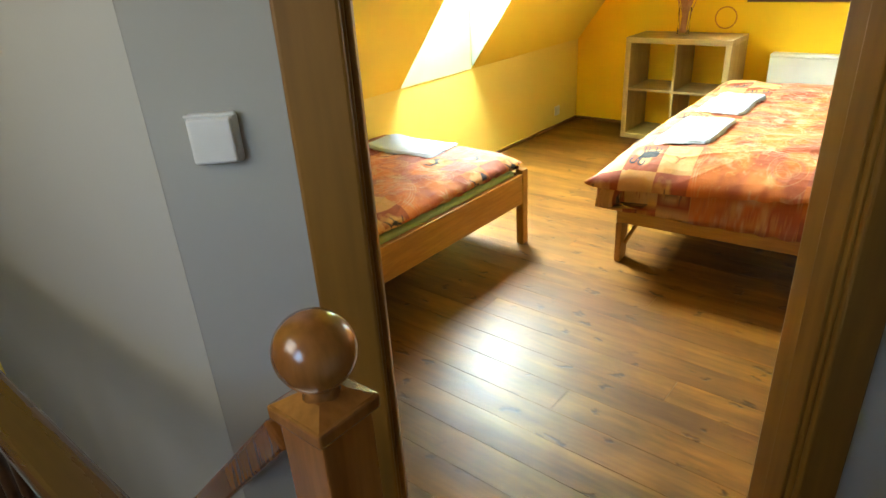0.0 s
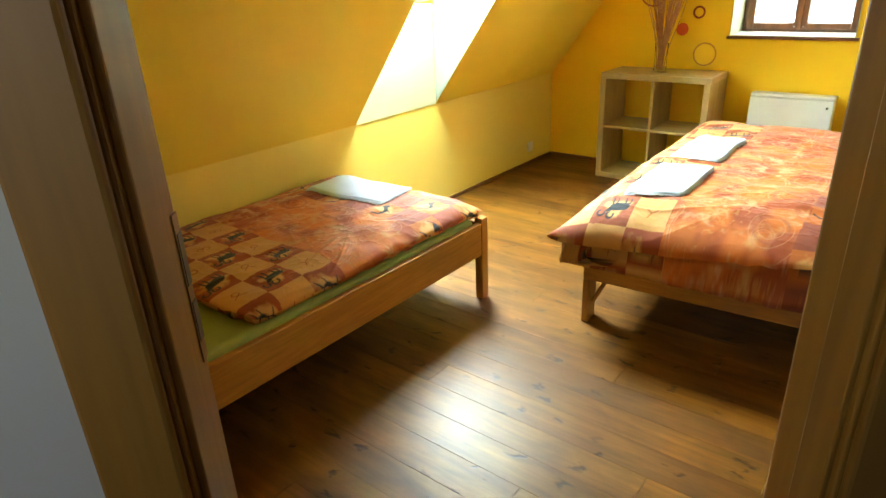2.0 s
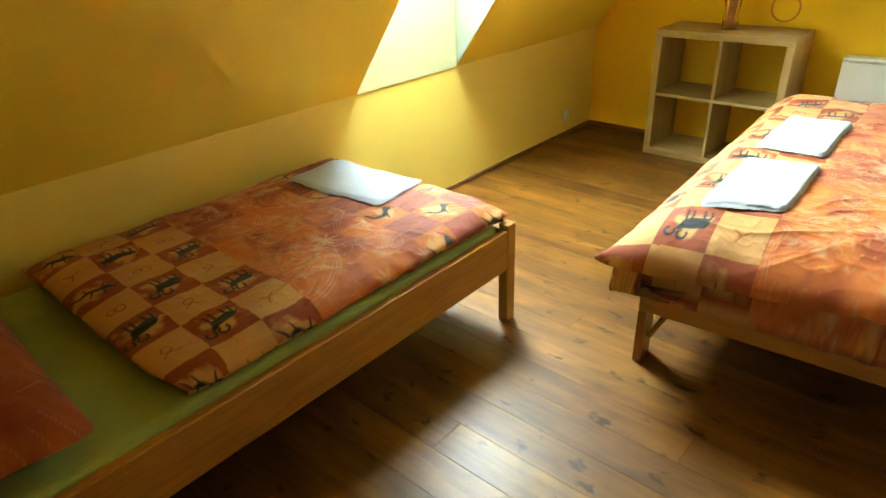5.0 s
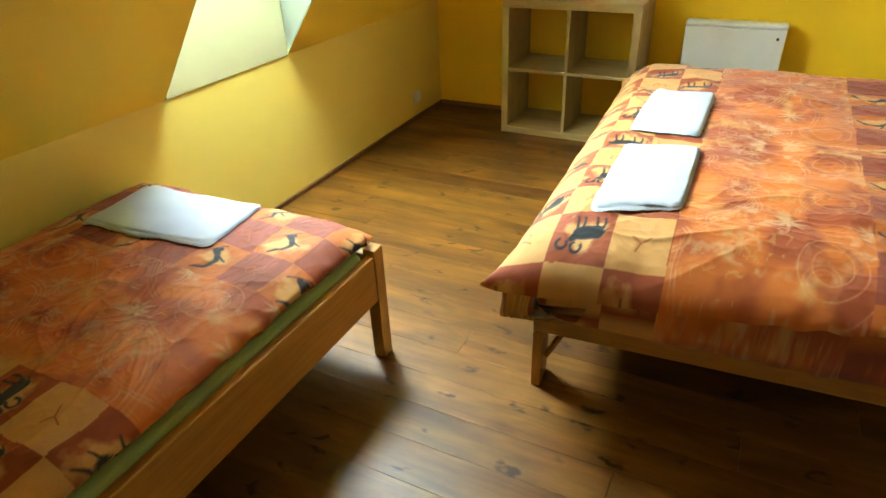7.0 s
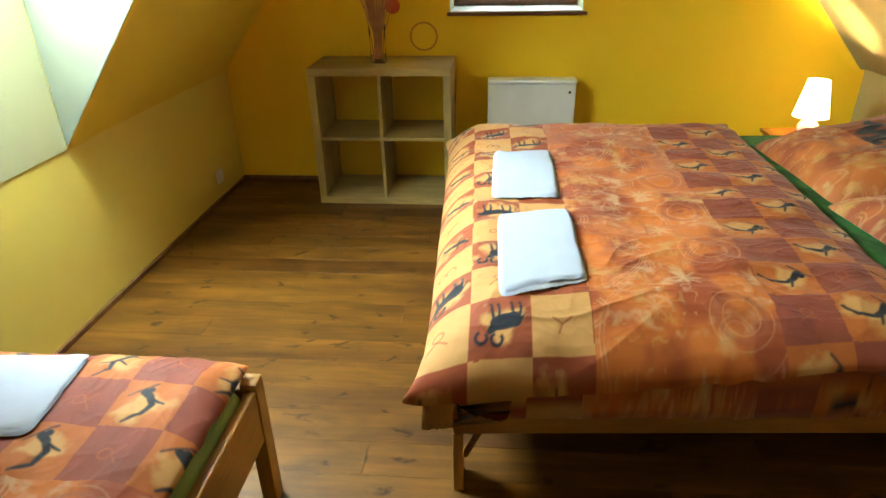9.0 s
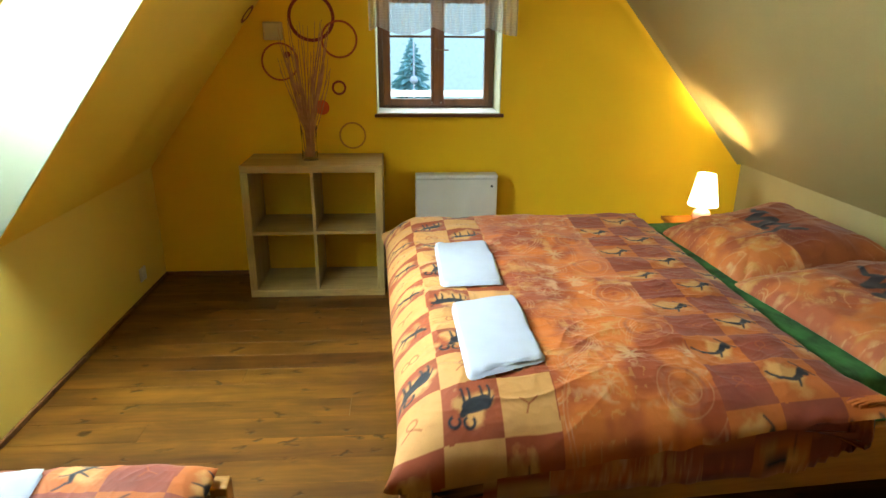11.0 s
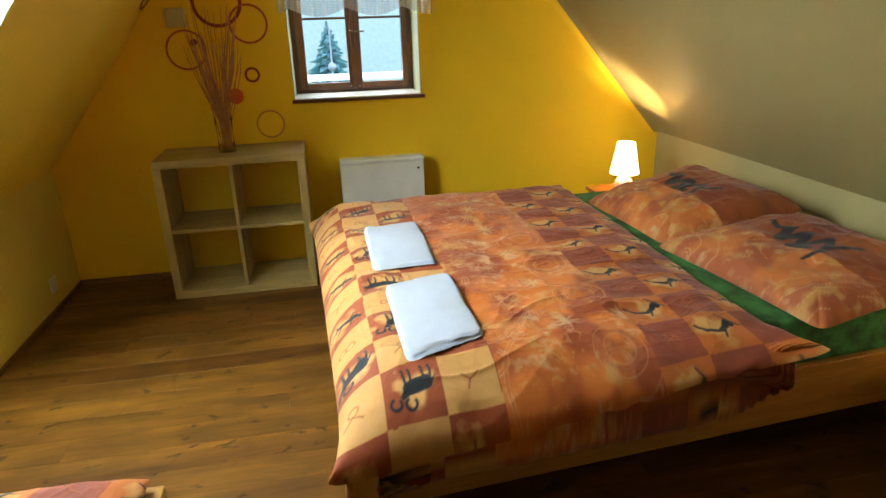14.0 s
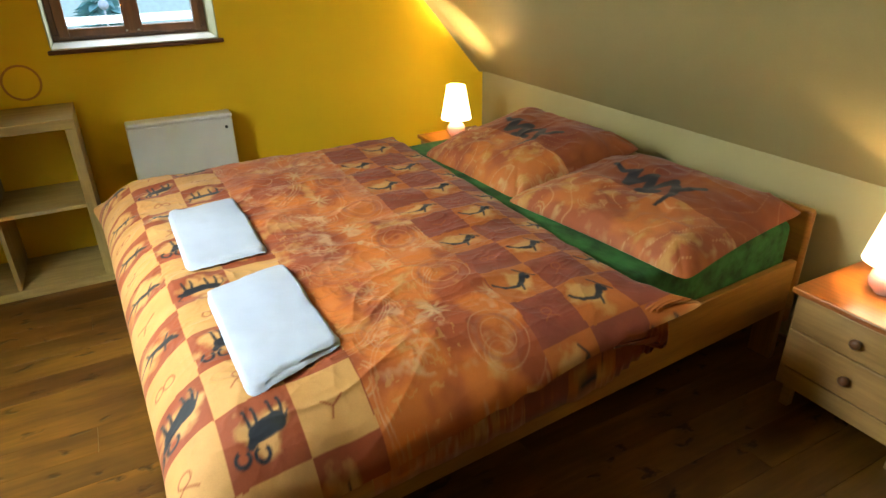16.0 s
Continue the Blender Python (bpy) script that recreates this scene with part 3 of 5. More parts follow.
# ---- skylight window ----
skylight = tagged(new("window_2"), "pitched roof window in a pale wooden frame", "roof window", kind="structure")
A = math.atan(SL)
SM = Matrix.Translation((-0.02, (SKY0 + SKY1) / 2, 1.345)) @ Matrix.Rotation(-A, 4, "Y")
LEN = 1.20
HW = (SKY1 - SKY0) / 2
for nm, a, b, c, d in (("window_frame", 0, 0.055, -HW, HW), ("window_frame", LEN - 0.055, LEN, -HW, HW), ("window_frame", 0.055, LEN - 0.055, -HW, -HW + 0.05),
                       ("window_frame", 0.055, LEN - 0.055, HW - 0.05, HW)):
    part(nm, box(a, b, c, d, 0.0, 0.09, 0.004, m=SM), M_WHITE, skylight)
part("pane", box(0.05, LEN - 0.05, -HW + 0.045, HW - 0.045, 0.05, 0.056, m=SM), M_GLASS, skylight, "clear glass pane").visible_shadow = False

# ---- curtain and rod ----
rod = thing("curtain_rod", (1.75, -0.075, 1.818), "thin dark wooden curtain rod on two brackets", "curtain rod")
part("pole", tube([(-0.585, 0, 0), (0.585, 0, 0)], 0.007, 10), M_ROD, rod)
for s in (-1, 1):
    bm = lathe([(0, -0.012), (0.010, -0.006), (0.012, 0.003), (0.006, 0.012), (0, 0.014)], 14)
    bmesh.ops.rotate(bm, verts=bm.verts, cent=(0, 0, 0), matrix=Matrix.Rotation(radians(90 * s), 3, "Y"))
    bmesh.ops.translate(bm, verts=bm.verts, vec=(s * 0.592, 0, 0))
    part("finial", bm, M_ROD, rod)
    part("bracket", box(s * 0.42 - 0.016, s * 0.42 + 0.016, -0.012, 0.074, -0.022, -0.006, 0.004), M_ROD, rod)
for k in range(10):
    x = -0.33 + k * 0.075
    part("ring", tube([(x + 0.001 * (k % 2), 0.012 * math.sin(t), 0.012 * math.cos(t)) for t in np.linspace(0, 2 * math.pi, 15)], 0.0018, 6), M_ROD, rod)

m = bpy.data.materials.new("sheer_voile")
m.use_nodes = True
n, l = m.node_tree.nodes, m.node_tree.links
bs = n["Principled BSDF"]
bs.inputs["Base Color"].default_value, bs.inputs["Roughness"].default_value = (0.85, 0.85, 0.88, 1), 0.9
tc, wv, cr, nz = n.new("ShaderNodeTexCoord"), n.new("ShaderNodeTexWave"), n.new("ShaderNodeMapRange"), n.new("ShaderNodeTexNoise")
wv.bands_direction, wv.inputs["Scale"].default_value, wv.inputs["Distortion"].default_value, wv.inputs["Detail Scale"].default_value = "Z", 38, 5, 2
l.new(tc.outputs["Object"], wv.inputs["Vector"])
cr.inputs["To Min"].default_value, cr.inputs["To Max"].default_value = 0.42, 0.60
l.new(wv.outputs["Fac"], cr.inputs["Value"])
l.new(cr.outputs[0], bs.inputs["Alpha"])
M_VOILE = m
nx, nz_ = 240, 40
U_, V_ = np.meshgrid(np.linspace(0, 1, nx), np.linspace(0, 1, nz_))
X = 1.355 + 0.86 * U_
drop = 0.30 + 0.045 * np.abs(np.sin((U_ - 0.062) * math.pi / 0.37)) - 0.02
Z = 1.808 - V_ * drop
Y = -0.072 + 0.014 * np.sin(U_ * 62 + 0.8 * np.sin(U_ * 9)) * (0.4 + 0.6 * V_) + 0.006 * np.sin(U_ * 151)
curtain = link("curtain", grid_mesh("curtain", np.stack([X, Y, Z], -1)), M_VOILE)
tagged(curtain, "short sheer white lace valance hanging from the rod", "curtain")

# ---- wall decals, vent, sockets, switch ----


def decal(kind, x, z, r, w, mat, label, m=None, group="round wall stickers"):
    steps = 72
    out = bmesh.new()
    ri = 0 if w == 0 else r - w
    prof = [(r, 0), (r, 0.0015)] + ([(0, 0.0015)] if w == 0 else [(ri, 0.0015), (ri, 0), (r, 0)])
    lathe(prof, steps, bm=out)
    ob = part(kind, out, mat)
    ob.matrix_world = m if m is not None else Matrix.Translation((x, -0.0005, z)) @ Matrix.Rotation(radians(90), 4, "X")
    return tagged(ob, label, "wall sticker", group)


decal("ring_sticker", 1.021, 1.576, 0.135, 0.019, M_RING_DARK, "large dark red ring sticker on the yellow wall")
decal("ring_sticker", 1.177, 1.457, 0.107, 0.012, M_RING_ORANGE, "orange ring sticker on the yellow wall").location.y = -0.003
decal("ring_sticker", 0.826, 1.329, 0.109, 0.011, M_RING_ORANGE, "orange ring sticker round a dark dot on the yellow wall")
decal("dot_sticker", 0.871, 1.369, 0.019, 0, M_RING_DARK, "small dark red dot sticker on the yellow wall")
decal("ring_sticker", 1.164, 1.181, 0.043, 0.013, M_RING_DARK, "small thick dark red ring sticker on the yellow wall")
decal("dot_sticker", 1.057, 1.065, 0.044, 0, M_DOT, "orange-red dot sticker on the yellow wall")
decal("ring_sticker", 1.234, 0.896, 0.082, 0.010, M_RING_TAN, "thin tan ring sticker low on the yellow wall")
TILT = Matrix.Rotation(-A, 4, "Y")


def on_slope(x, y):
    return Matrix.Translation((x + 0.0012, y, KNEE + SL * x - 0.0012)) @ Matrix.Rotation(math.pi - A, 4, "Y")


decal("ring_sticker", 0, 0, 0.060, 0.020, M_RING_DARK, "dark red ring sticker on the sloping ceiling", on_slope(0.675, -0.075))
decal("dot_sticker", 0, 0, 0.045, 0, M_RING_ORANGE, "orange dot sticker on the sloping ceiling", on_slope(0.815, -0.22))
decal("ring_sticker", 0, 0, 0.095, 0.014, M_RING_TAN, "tan ring sticker on the sloping ceiling", on_slope(0.905, -0.155))
M_VENT = material("yellowish_plastic", (0.62, 0.52, 0.27), rough=0.5, scale=5, bump=0.02)
vent = thing("wall_vent", (0.80, -0.001, 1.50), "small square yellowish ventilation cover on the yellow wall", "vent")
part("cover", box(-0.055, 0.055, -0.022, 0, -0.05, 0.05, 0.006), M_VENT, vent)
part("rim", box(-0.042, 0.042, -0.026, -0.0225, -0.038, 0.038, 0.0015), M_VENT, vent)
socket = thing("wall_socket", (0.001, -0.36, 0.145), "white round wall socket low on the knee wall", "socket")
part("plate", box(0, 0.010, -0.04, 0.04, -0.04, 0.04, 0.004), M_PLASTIC, socket)
bm = lathe([(0, 0), (0.024, 0), (0.026, 0.004), (0.020, 0.004), (0.018, 0.001), (0, 0.001)], 24)
bmesh.ops.rotate(bm, verts=bm.verts, cent=(0, 0, 0), matrix=Matrix.Rotation(radians(90), 3, "Y"))
bmesh.ops.translate(bm, verts=bm.verts, vec=(0.0105, 0, 0))
part("well", bm, M_PLASTIC, socket)
switch = thing("light_switch", (0, 0, 0), "white plastic rocker light switch on the grey landing wall", "light switch")
switch.matrix_world = DM @ Matrix.Translation((-0.116, -0.001, 1.243))
part("back_plate", box(-0.036, 0.039, -0.010, 0, -0.039, 0.039, 0.008, 4), M_PLASTIC, switch)
part("rocker", box(-0.033, 0.033, -0.020, -0.0105, -0.036, 0.033, 0.005, 4), M_PLASTIC, switch)
part("top_bezel", box(-0.036, 0.039, -0.016, -0.0105, 0.0345, 0.039, 0.002), M_PLASTIC, switch)

# ---- landing rail ----
newel = thing("newel_post", (2.238, -4.843, 0), "square lacquered oak newel post with a ball top", "newel post")
NZ = 0.978
part("shaft", box(-0.042, 0.042, -0.042, 0.042, -0.012, NZ - 0.022, 0.003), M_NEWEL, newel)
bm = box(-0.051, 0.051, -0.051, 0.051, NZ - 0.0215, NZ, 0.004)
part("cap", bm, M_NEWEL, newel)
bm = bmesh.new()
a = [bm.verts.new((sx * 0.046, sy * 0.046, NZ + 0.0005)) for sx, sy in ((-1, -1), (1, -1), (1, 1), (-1, 1))]
b = [bm.verts.new((sx * 0.022, sy * 0.022, NZ + 0.014)) for sx, sy in ((-1, -1), (1, -1), (1, 1), (-1, 1))]
bm.faces.new(a[::-1])
bm.faces.new(b)
for i in range(4):
    bm.faces.new((a[i], a[(i + 1) % 4], b[(i + 1) % 4], b[i]))
part("bevelled_top", bm, M_NEWEL, newel)
BR = 0.052
prof = [(0.026, -0.008), (0.02, 0.0)] + [(BR * math.sin(t), BR + 0.002 - BR * math.cos(t)) for t in np.linspace(0.42, math.pi, 22)]
part("ball", lathe([(0, -0.008)] + prof, 48, at=(0, 0, NZ + 0.02)), M_NEWEL, newel, "polished turned oak ball", smooth=True)

rail = thing("wall_handrail", (2.0, -4.80, 0.785), "lacquered handrail sloping down along the stairwell wall", "handrail")
part("rail_bar", box(-0.0, 1.9, -0.03, 0.0, -0.055, 0.005, 0.008, m=Matrix.Rotation(math.pi, 4, "Z") @ Matrix.Rotation(math.atan(1.07), 4, "Y")), M_NEWEL, rail)
balu = thing("landing_balustrade", (1.2, -5.075, 0), "dark lacquered landing balustrade with a broad rail", "balustrade")
part("rail_bar", box(-0.9, 0.97, -0.035, 0.035, 0.845, 0.885, 0.012, 3), M_RAILX, balu)
for k in range(9):
    part("baluster", lathe([(0, -0.01), (0.016, -0.01), (0.016, 0.12), (0.010, 0.16), (0.017, 0.42), (0.010, 0.7), (0.015, 0.74), (0.015, 0.846), (0, 0.846)], 14,
                           at=(-0.8 + k * 0.2, 0, 0)), M_RAILX, balu, smooth=True)
part("bottom_rail", box(-0.9, 0.97, -0.045, 0.045, -0.2, -0.011, 0.004), M_RAILX, balu)

# ---- shelf ----
shelf = thing("shelf_unit", (0.63, -0.405, 0), "pale birch cube shelf with four empty compartments against the wall", "shelf")
S, T1, T2, DP = 0.79, 0.042, 0.018, 0.385
part("top", box(0, S, 0, DP, S - T1, S, 0.002), M_BIRCH, shelf)
part("bottom", box(0, S, 0, DP, 0.0, T1, 0.002), M_BIRCH, shelf)
part("side", box(0, T1, 0.0005, DP, T1 + 0.0005, S - T1 - 0.0005, 0.002), M_BIRCHZ, shelf)
part("side", box(S - T1, S, 0.0005, DP, T1 + 0.0005, S - T1 - 0.0005, 0.002), M_BIRCHZ, shelf)
part("shelf_board", box(T1 + 0.0005, S - T1 - 0.0005, 0.004, DP, S / 2 - T2 / 2, S / 2 + T2 / 2, 0.001), M_BIRCH, shelf)
for z0, z1 in ((T1 + 0.0005, S / 2 - T2 / 2 - 0.0005), (S / 2 + T2 / 2 + 0.0005, S - T1 - 0.0005)):
    part("divider", box(S / 2 - T2 / 2, S / 2 + T2 / 2, 0.006, DP, z0, z1, 0.001), M_BIRCHZ, shelf)

vase = thing("reed_vase", (1.0, -0.225, 0.79), "slim glass vase of tall dry reeds on the shelf", "vase")
part("glass_body", lathe([(0, 0), (0.046, 0), (0.048, 0.006), (0.043, 0.10), (0.047, 0.20), (0.044, 0.20), (0.040, 0.10), (0.043, 0.012), (0, 0.012)], 32), M_THIN, vase, "clear glass cylinder", smooth=True).visible_shadow = False
rng = random.Random(4)
for k in range(58):
    a, r0 = rng.uniform(0, 2 * math.pi), rng.uniform(0.0, 0.026)
    tx, ty = rng.uniform(-0.15, 0.15), rng.uniform(-0.06, 0.07)
    h = rng.uniform(0.50, 0.78)
    p0 = Vector((r0 * math.cos(a), r0 * math.sin(a), 0.02))
    p2 = Vector((tx, ty, h))
    bend = Vector((rng.uniform(-0.02, 0.02), rng.uniform(-0.02, 0.02), 0))
    pts = [p0, p0.lerp(p2, 0.25) * 1.0 - Vector((tx * 0.12, 0, 0)), p0.lerp(p2, 0.55) + bend * 0.6 - Vector((tx * 0.08, 0, 0)), p0.lerp(p2, 0.8) + bend * 0.4, p2]
    part("reed", tube(pts, [0.0032, 0.003, 0.0028, 0.0022, 0.0012], 6), M_REED, vase)

# ---- heater ----
heater = thing("panel_heater", (1.615, -0.15, 0), "flat white electric panel heater on the gable wall", "heater")
part("body", box(0, 0.505, 0.0, 0.10, 0.10, 0.650, 0.008, 3), M_HEATER, heater)
part("top_cover", box(0.0, 0.508, -0.002, 0.098, 0.6505, 0.675, 0.010, 3), M_HEATER, heater)
hk = part("knob", lathe([(0, 0), (0.008, 0), (0.007, 0.007), (0, 0.007)], 16), M_BLACK, heater, "small dark control knob")
hk.matrix_local = Matrix.Translation((0.470, -0.0005, 0.605)) @ Matrix.Rotation(radians(90), 4, "X")
for x in (0.08, 0.42):
    part("foot", box(x - 0.02, x + 0.02, 0.02, 0.12, 0.0, 0.1, 0.004), M_HEATER, heater)

# ---- night stands and lamps ----


def nightstand(at, w, d, h, label):
    """Front faces -x; the origin is the front corner with the largest y."""
    t = thing("nightstand", at, label, "nightstand", "bedside nightstands")
    part("top", box(-0.015, d, -w - 0.012, 0.012, h - 0.022, h, 0.005), M_NSTOP, t, "orange lacquered pine top")
    part("side", box(0.004, d, -0.018, 0, 0.085, h - 0.0225, 0.002), M_NSBODY, t)
    part("side", box(0.004, d, -w, -w + 0.018, 0.085, h - 0.0225, 0.002), M_NSBODY, t)
    part("back", box(d - 0.012, d, -w + 0.0185, -0.0185, 0.085, h - 0.0225, 0.001), M_NSBODY, t)
    part("front_rail", box(0.002, 0.022, -w + 0.0185, -0.0185, 0.088, 0.155, 0.002), M_NSBODY, t)
    for fx in (0.02, d - 0.05):
        for fy in (-0.05, -w + 0.02):
            part("foot", box(fx, fx + 0.03, fy, fy + 0.03, 0.0, 0.0845, 0.002), M_NSBODY, t)
    zs = (0.158, 0.299, h - 0.0245)
    for z0, z1 in zip(zs, zs[1:]):
        dr = part("drawer", box(0.0, 0.022, -w + 0.0035, -0.0035, z0 + 0.002, z1 - 0.002, 0.004), M_NSBODY, t)
        part("drawer_box", box(0.0225, d - 0.03, -w + 0.022, -0.022, z0 + 0.01, z1 - 0.02, 0.001), M_NSBODY, dr)
        kn = part("knob", lathe([(0, 0), (0.009, 0), (0.008, 0.008), (0.016, 0.016), (0.016, 0.022), (0.009, 0.028), (0, 0.029)], 20), M_KNOB, dr, "dark turned wooden knob", smooth=True)
        kn.matrix_local = Matrix.Translation((0.0, -w / 2, (z0 + z1) / 2)) @ Matrix.Rotation(radians(-90), 4, "Y")
    return t


nightstand((3.125, -0.32, 0), 0.40, 0.38, 0.45, "pine nightstand with two drawers in the corner beside the double bed")
nightstand((3.368, -2.53, 0), 0.42, 0.36, 0.45, "pine nightstand with two drawers near the doorway")


def table_lamp(at, label):
    t = thing("table_lamp", at, label, "table lamp", "bedside lamps")
    part("base", lathe([(0, 0), (0.032, 0), (0.034, 0.004), (0.050, 0.022), (0.054, 0.042), (0.048, 0.064), (0.032, 0.080), (0.022, 0.086), (0.020, 0.092), (0, 0.092)], 36), M_PINK, t, "glossy pink ceramic base", smooth=True)
    part("neck", lathe([(0.0, 0.0925), (0.014, 0.0925), (0.014, 0.112), (0, 0.112)], 20), M_WHITE, t)
    part("shade", lathe([(0.086, 0.104), (0.052, 0.288), (0.0505, 0.288), (0.0845, 0.104), (0.086, 0.104)], 48), M_SHADE, t, "white cone lampshade lit from inside", smooth=True)
    part("spider", box(-0.052, 0.052, -0.002, 0.002, 0.262, 0.265), M_METAL, t)
    pts = [(0.045, 0.0, 0.006), (0.075, 0.02, 0.004), (0.10, 0.012, 0.03), (0.135, 0.0, 0.012), (0.18, -0.02, 0.004)]
    part("cord", tube(pts, 0.003, 8), M_PLASTIC, t, "white cord", smooth=True)
    return t


table_lamp((3.288, -0.458, 0.45), "lit table lamp with pink ball base and white shade")
table_lamp((3.56, -2.68, 0.45), "lit pink-based lamp with white shade near the doorway")

# ---- beds ----
bed2 = thing("double_bed", (0, 0, 0), "wide pine double bed with board legs and plain headboard", "bed")
TURN = 4.0
BM = Matrix.Translation((1.578, -2.512, 0)) @ Matrix.Rotation(radians(TURN), 4, "Z")
bed2.matrix_world = BM
B2L, B2W = 2.03, 1.66
R0, R1 = 0.215, 0.41
part("side_rail", box(0.0, B2L, 0, 0.028, R0, R1, 0.005), M_BEDX, bed2)
part("side_rail", box(0.0, B2L, B2W - 0.028, B2W, R0, R1, 0.005), M_BEDX, bed2)
part("foot_rail", box(0.002, 0.03, 0.0285, B2W - 0.0285, R0, R1 - 0.003, 0.005), M_BEDY, bed2)
for y in (0.0, B2W - 0.09):
    part("leg", box(0.0, 0.03, y, y + 0.09, 0.0, R0 - 0.001, 0.003), M_BEDZ, bed2)
    part("leg", box(B2L - 0.03, B2L, y, y + 0.09, 0.0, R0 - 0.001, 0.003), M_BEDZ, bed2)
part("brace", tube([(0.034, 0.05, 0.09), (0.085, 0.05, 0.20)], 0.010, 8), M_BEDX, bed2, "pale diagonal brace behind the leg")
part("headboard", box(B2L + 0.001, B2L + 0.034, -0.01, B2W + 0.01, 0.15, 0.605, 0.016, 4), M_BEDY, bed2, "plain pine headboard with rounded corners")
part("slat_base", box(0.04, B2L - 0.01, 0.03, B2W - 0.03, 0.25, 0.28, 0.003), M_BEDY, bed2)
mat2 = thing("mattress", (0, 0, 0), "thick mattress under a dark green fitted sheet", "mattress")


def mattress(parent, L, W, H, mat):
    bm = box(0, L, 0, W, 0, H, 0.035, 5)
    return part("fitted_sheet", bm, mat, parent, smooth=True)


mattress(mat2, B2L - 0.045, B2W - 0.07, 0.275, M_GREEN)
mat2.matrix_world = BM @ Matrix.Translation((0.036, 0.035, 0.281))

bed1 = thing("single_bed", (0.055, -4.63, 0), "narrow pine single bed with square posts against the knee wall", "bed")
B1L, B1W = 2.085, 1.03
part("side_rail", box(B1W - 0.028, B1W, 0.03, B1L - 0.05, 0.24, 0.405, 0.005), M_BEDY, bed1)
part("side_rail", box(0, 0.028, 0.03, B1L - 0.05, 0.24, 0.405, 0.005), M_BEDY, bed1)
for x in (B1W - 0.042, 0.0):
    part("post", box(x, x + 0.044, B1L - 0.0495, B1L, 0, 0.425, 0.004), M_BEDZ, bed1)
    part("post", box(x, x + 0.044, 0.0, 0.0295, 0, 0.60, 0.004), M_BEDZ, bed1)
part("foot_rail", box(0.0445, B1W - 0.0425, B1L - 0.04, B1L - 0.01, 0.22, 0.40, 0.004), M_BEDX, bed1)
part("headboard", box(0.0445, B1W - 0.0425, 0.002, 0.026, 0.22, 0.60, 0.006), M_BEDX, bed1)
part("slat_base", box(0.03, B1W - 0.03, 0.04, B1L - 0.06, 0.25, 0.27, 0.002), M_BEDX, bed1)
mat1 = thing("mattress", (0.088, -4.595, 0.271), "mattress under a pale green fitted sheet", "mattress")
mattress(mat1, B1W - 0.062, B1L - 0.09, 0.155, M_LIGHTGREEN)

# ---- the printed bedding ----
RUST, CREAM, ORANGE, INK, PLUM, PINKISH = (np.array(c) for c in ((0.33, 0.058, 0.010), (0.66, 0.34, 0.105), (0.52, 0.135, 0.013), (0.008, 0.013, 0.028), (0.29, 0.055, 0.028), (0.46, 0.135, 0.075)))


def stroke(u, v, pts, r0, r1=None):
    """Distance mask of a tapering stroke through points."""
    r1 = r0 if r1 is None else r1
    best = np.full(u.shape, 9.0)
    k = len(pts) - 1
    for i in range(k):
        (ax, ay), (bx, by) = pts[i], pts[i + 1]
        dx, dy = bx - ax, by - ay
        t = np.clip(((u - ax) * dx + (v - ay) * dy) / (dx * dx + dy * dy + 1e-9), 0, 1)
        r = r0 + (r1 - r0) * (i + t) / k
        best = np.minimum(best, np.hypot(u - ax - t * dx, v - ay - t * dy) - r)
    return best


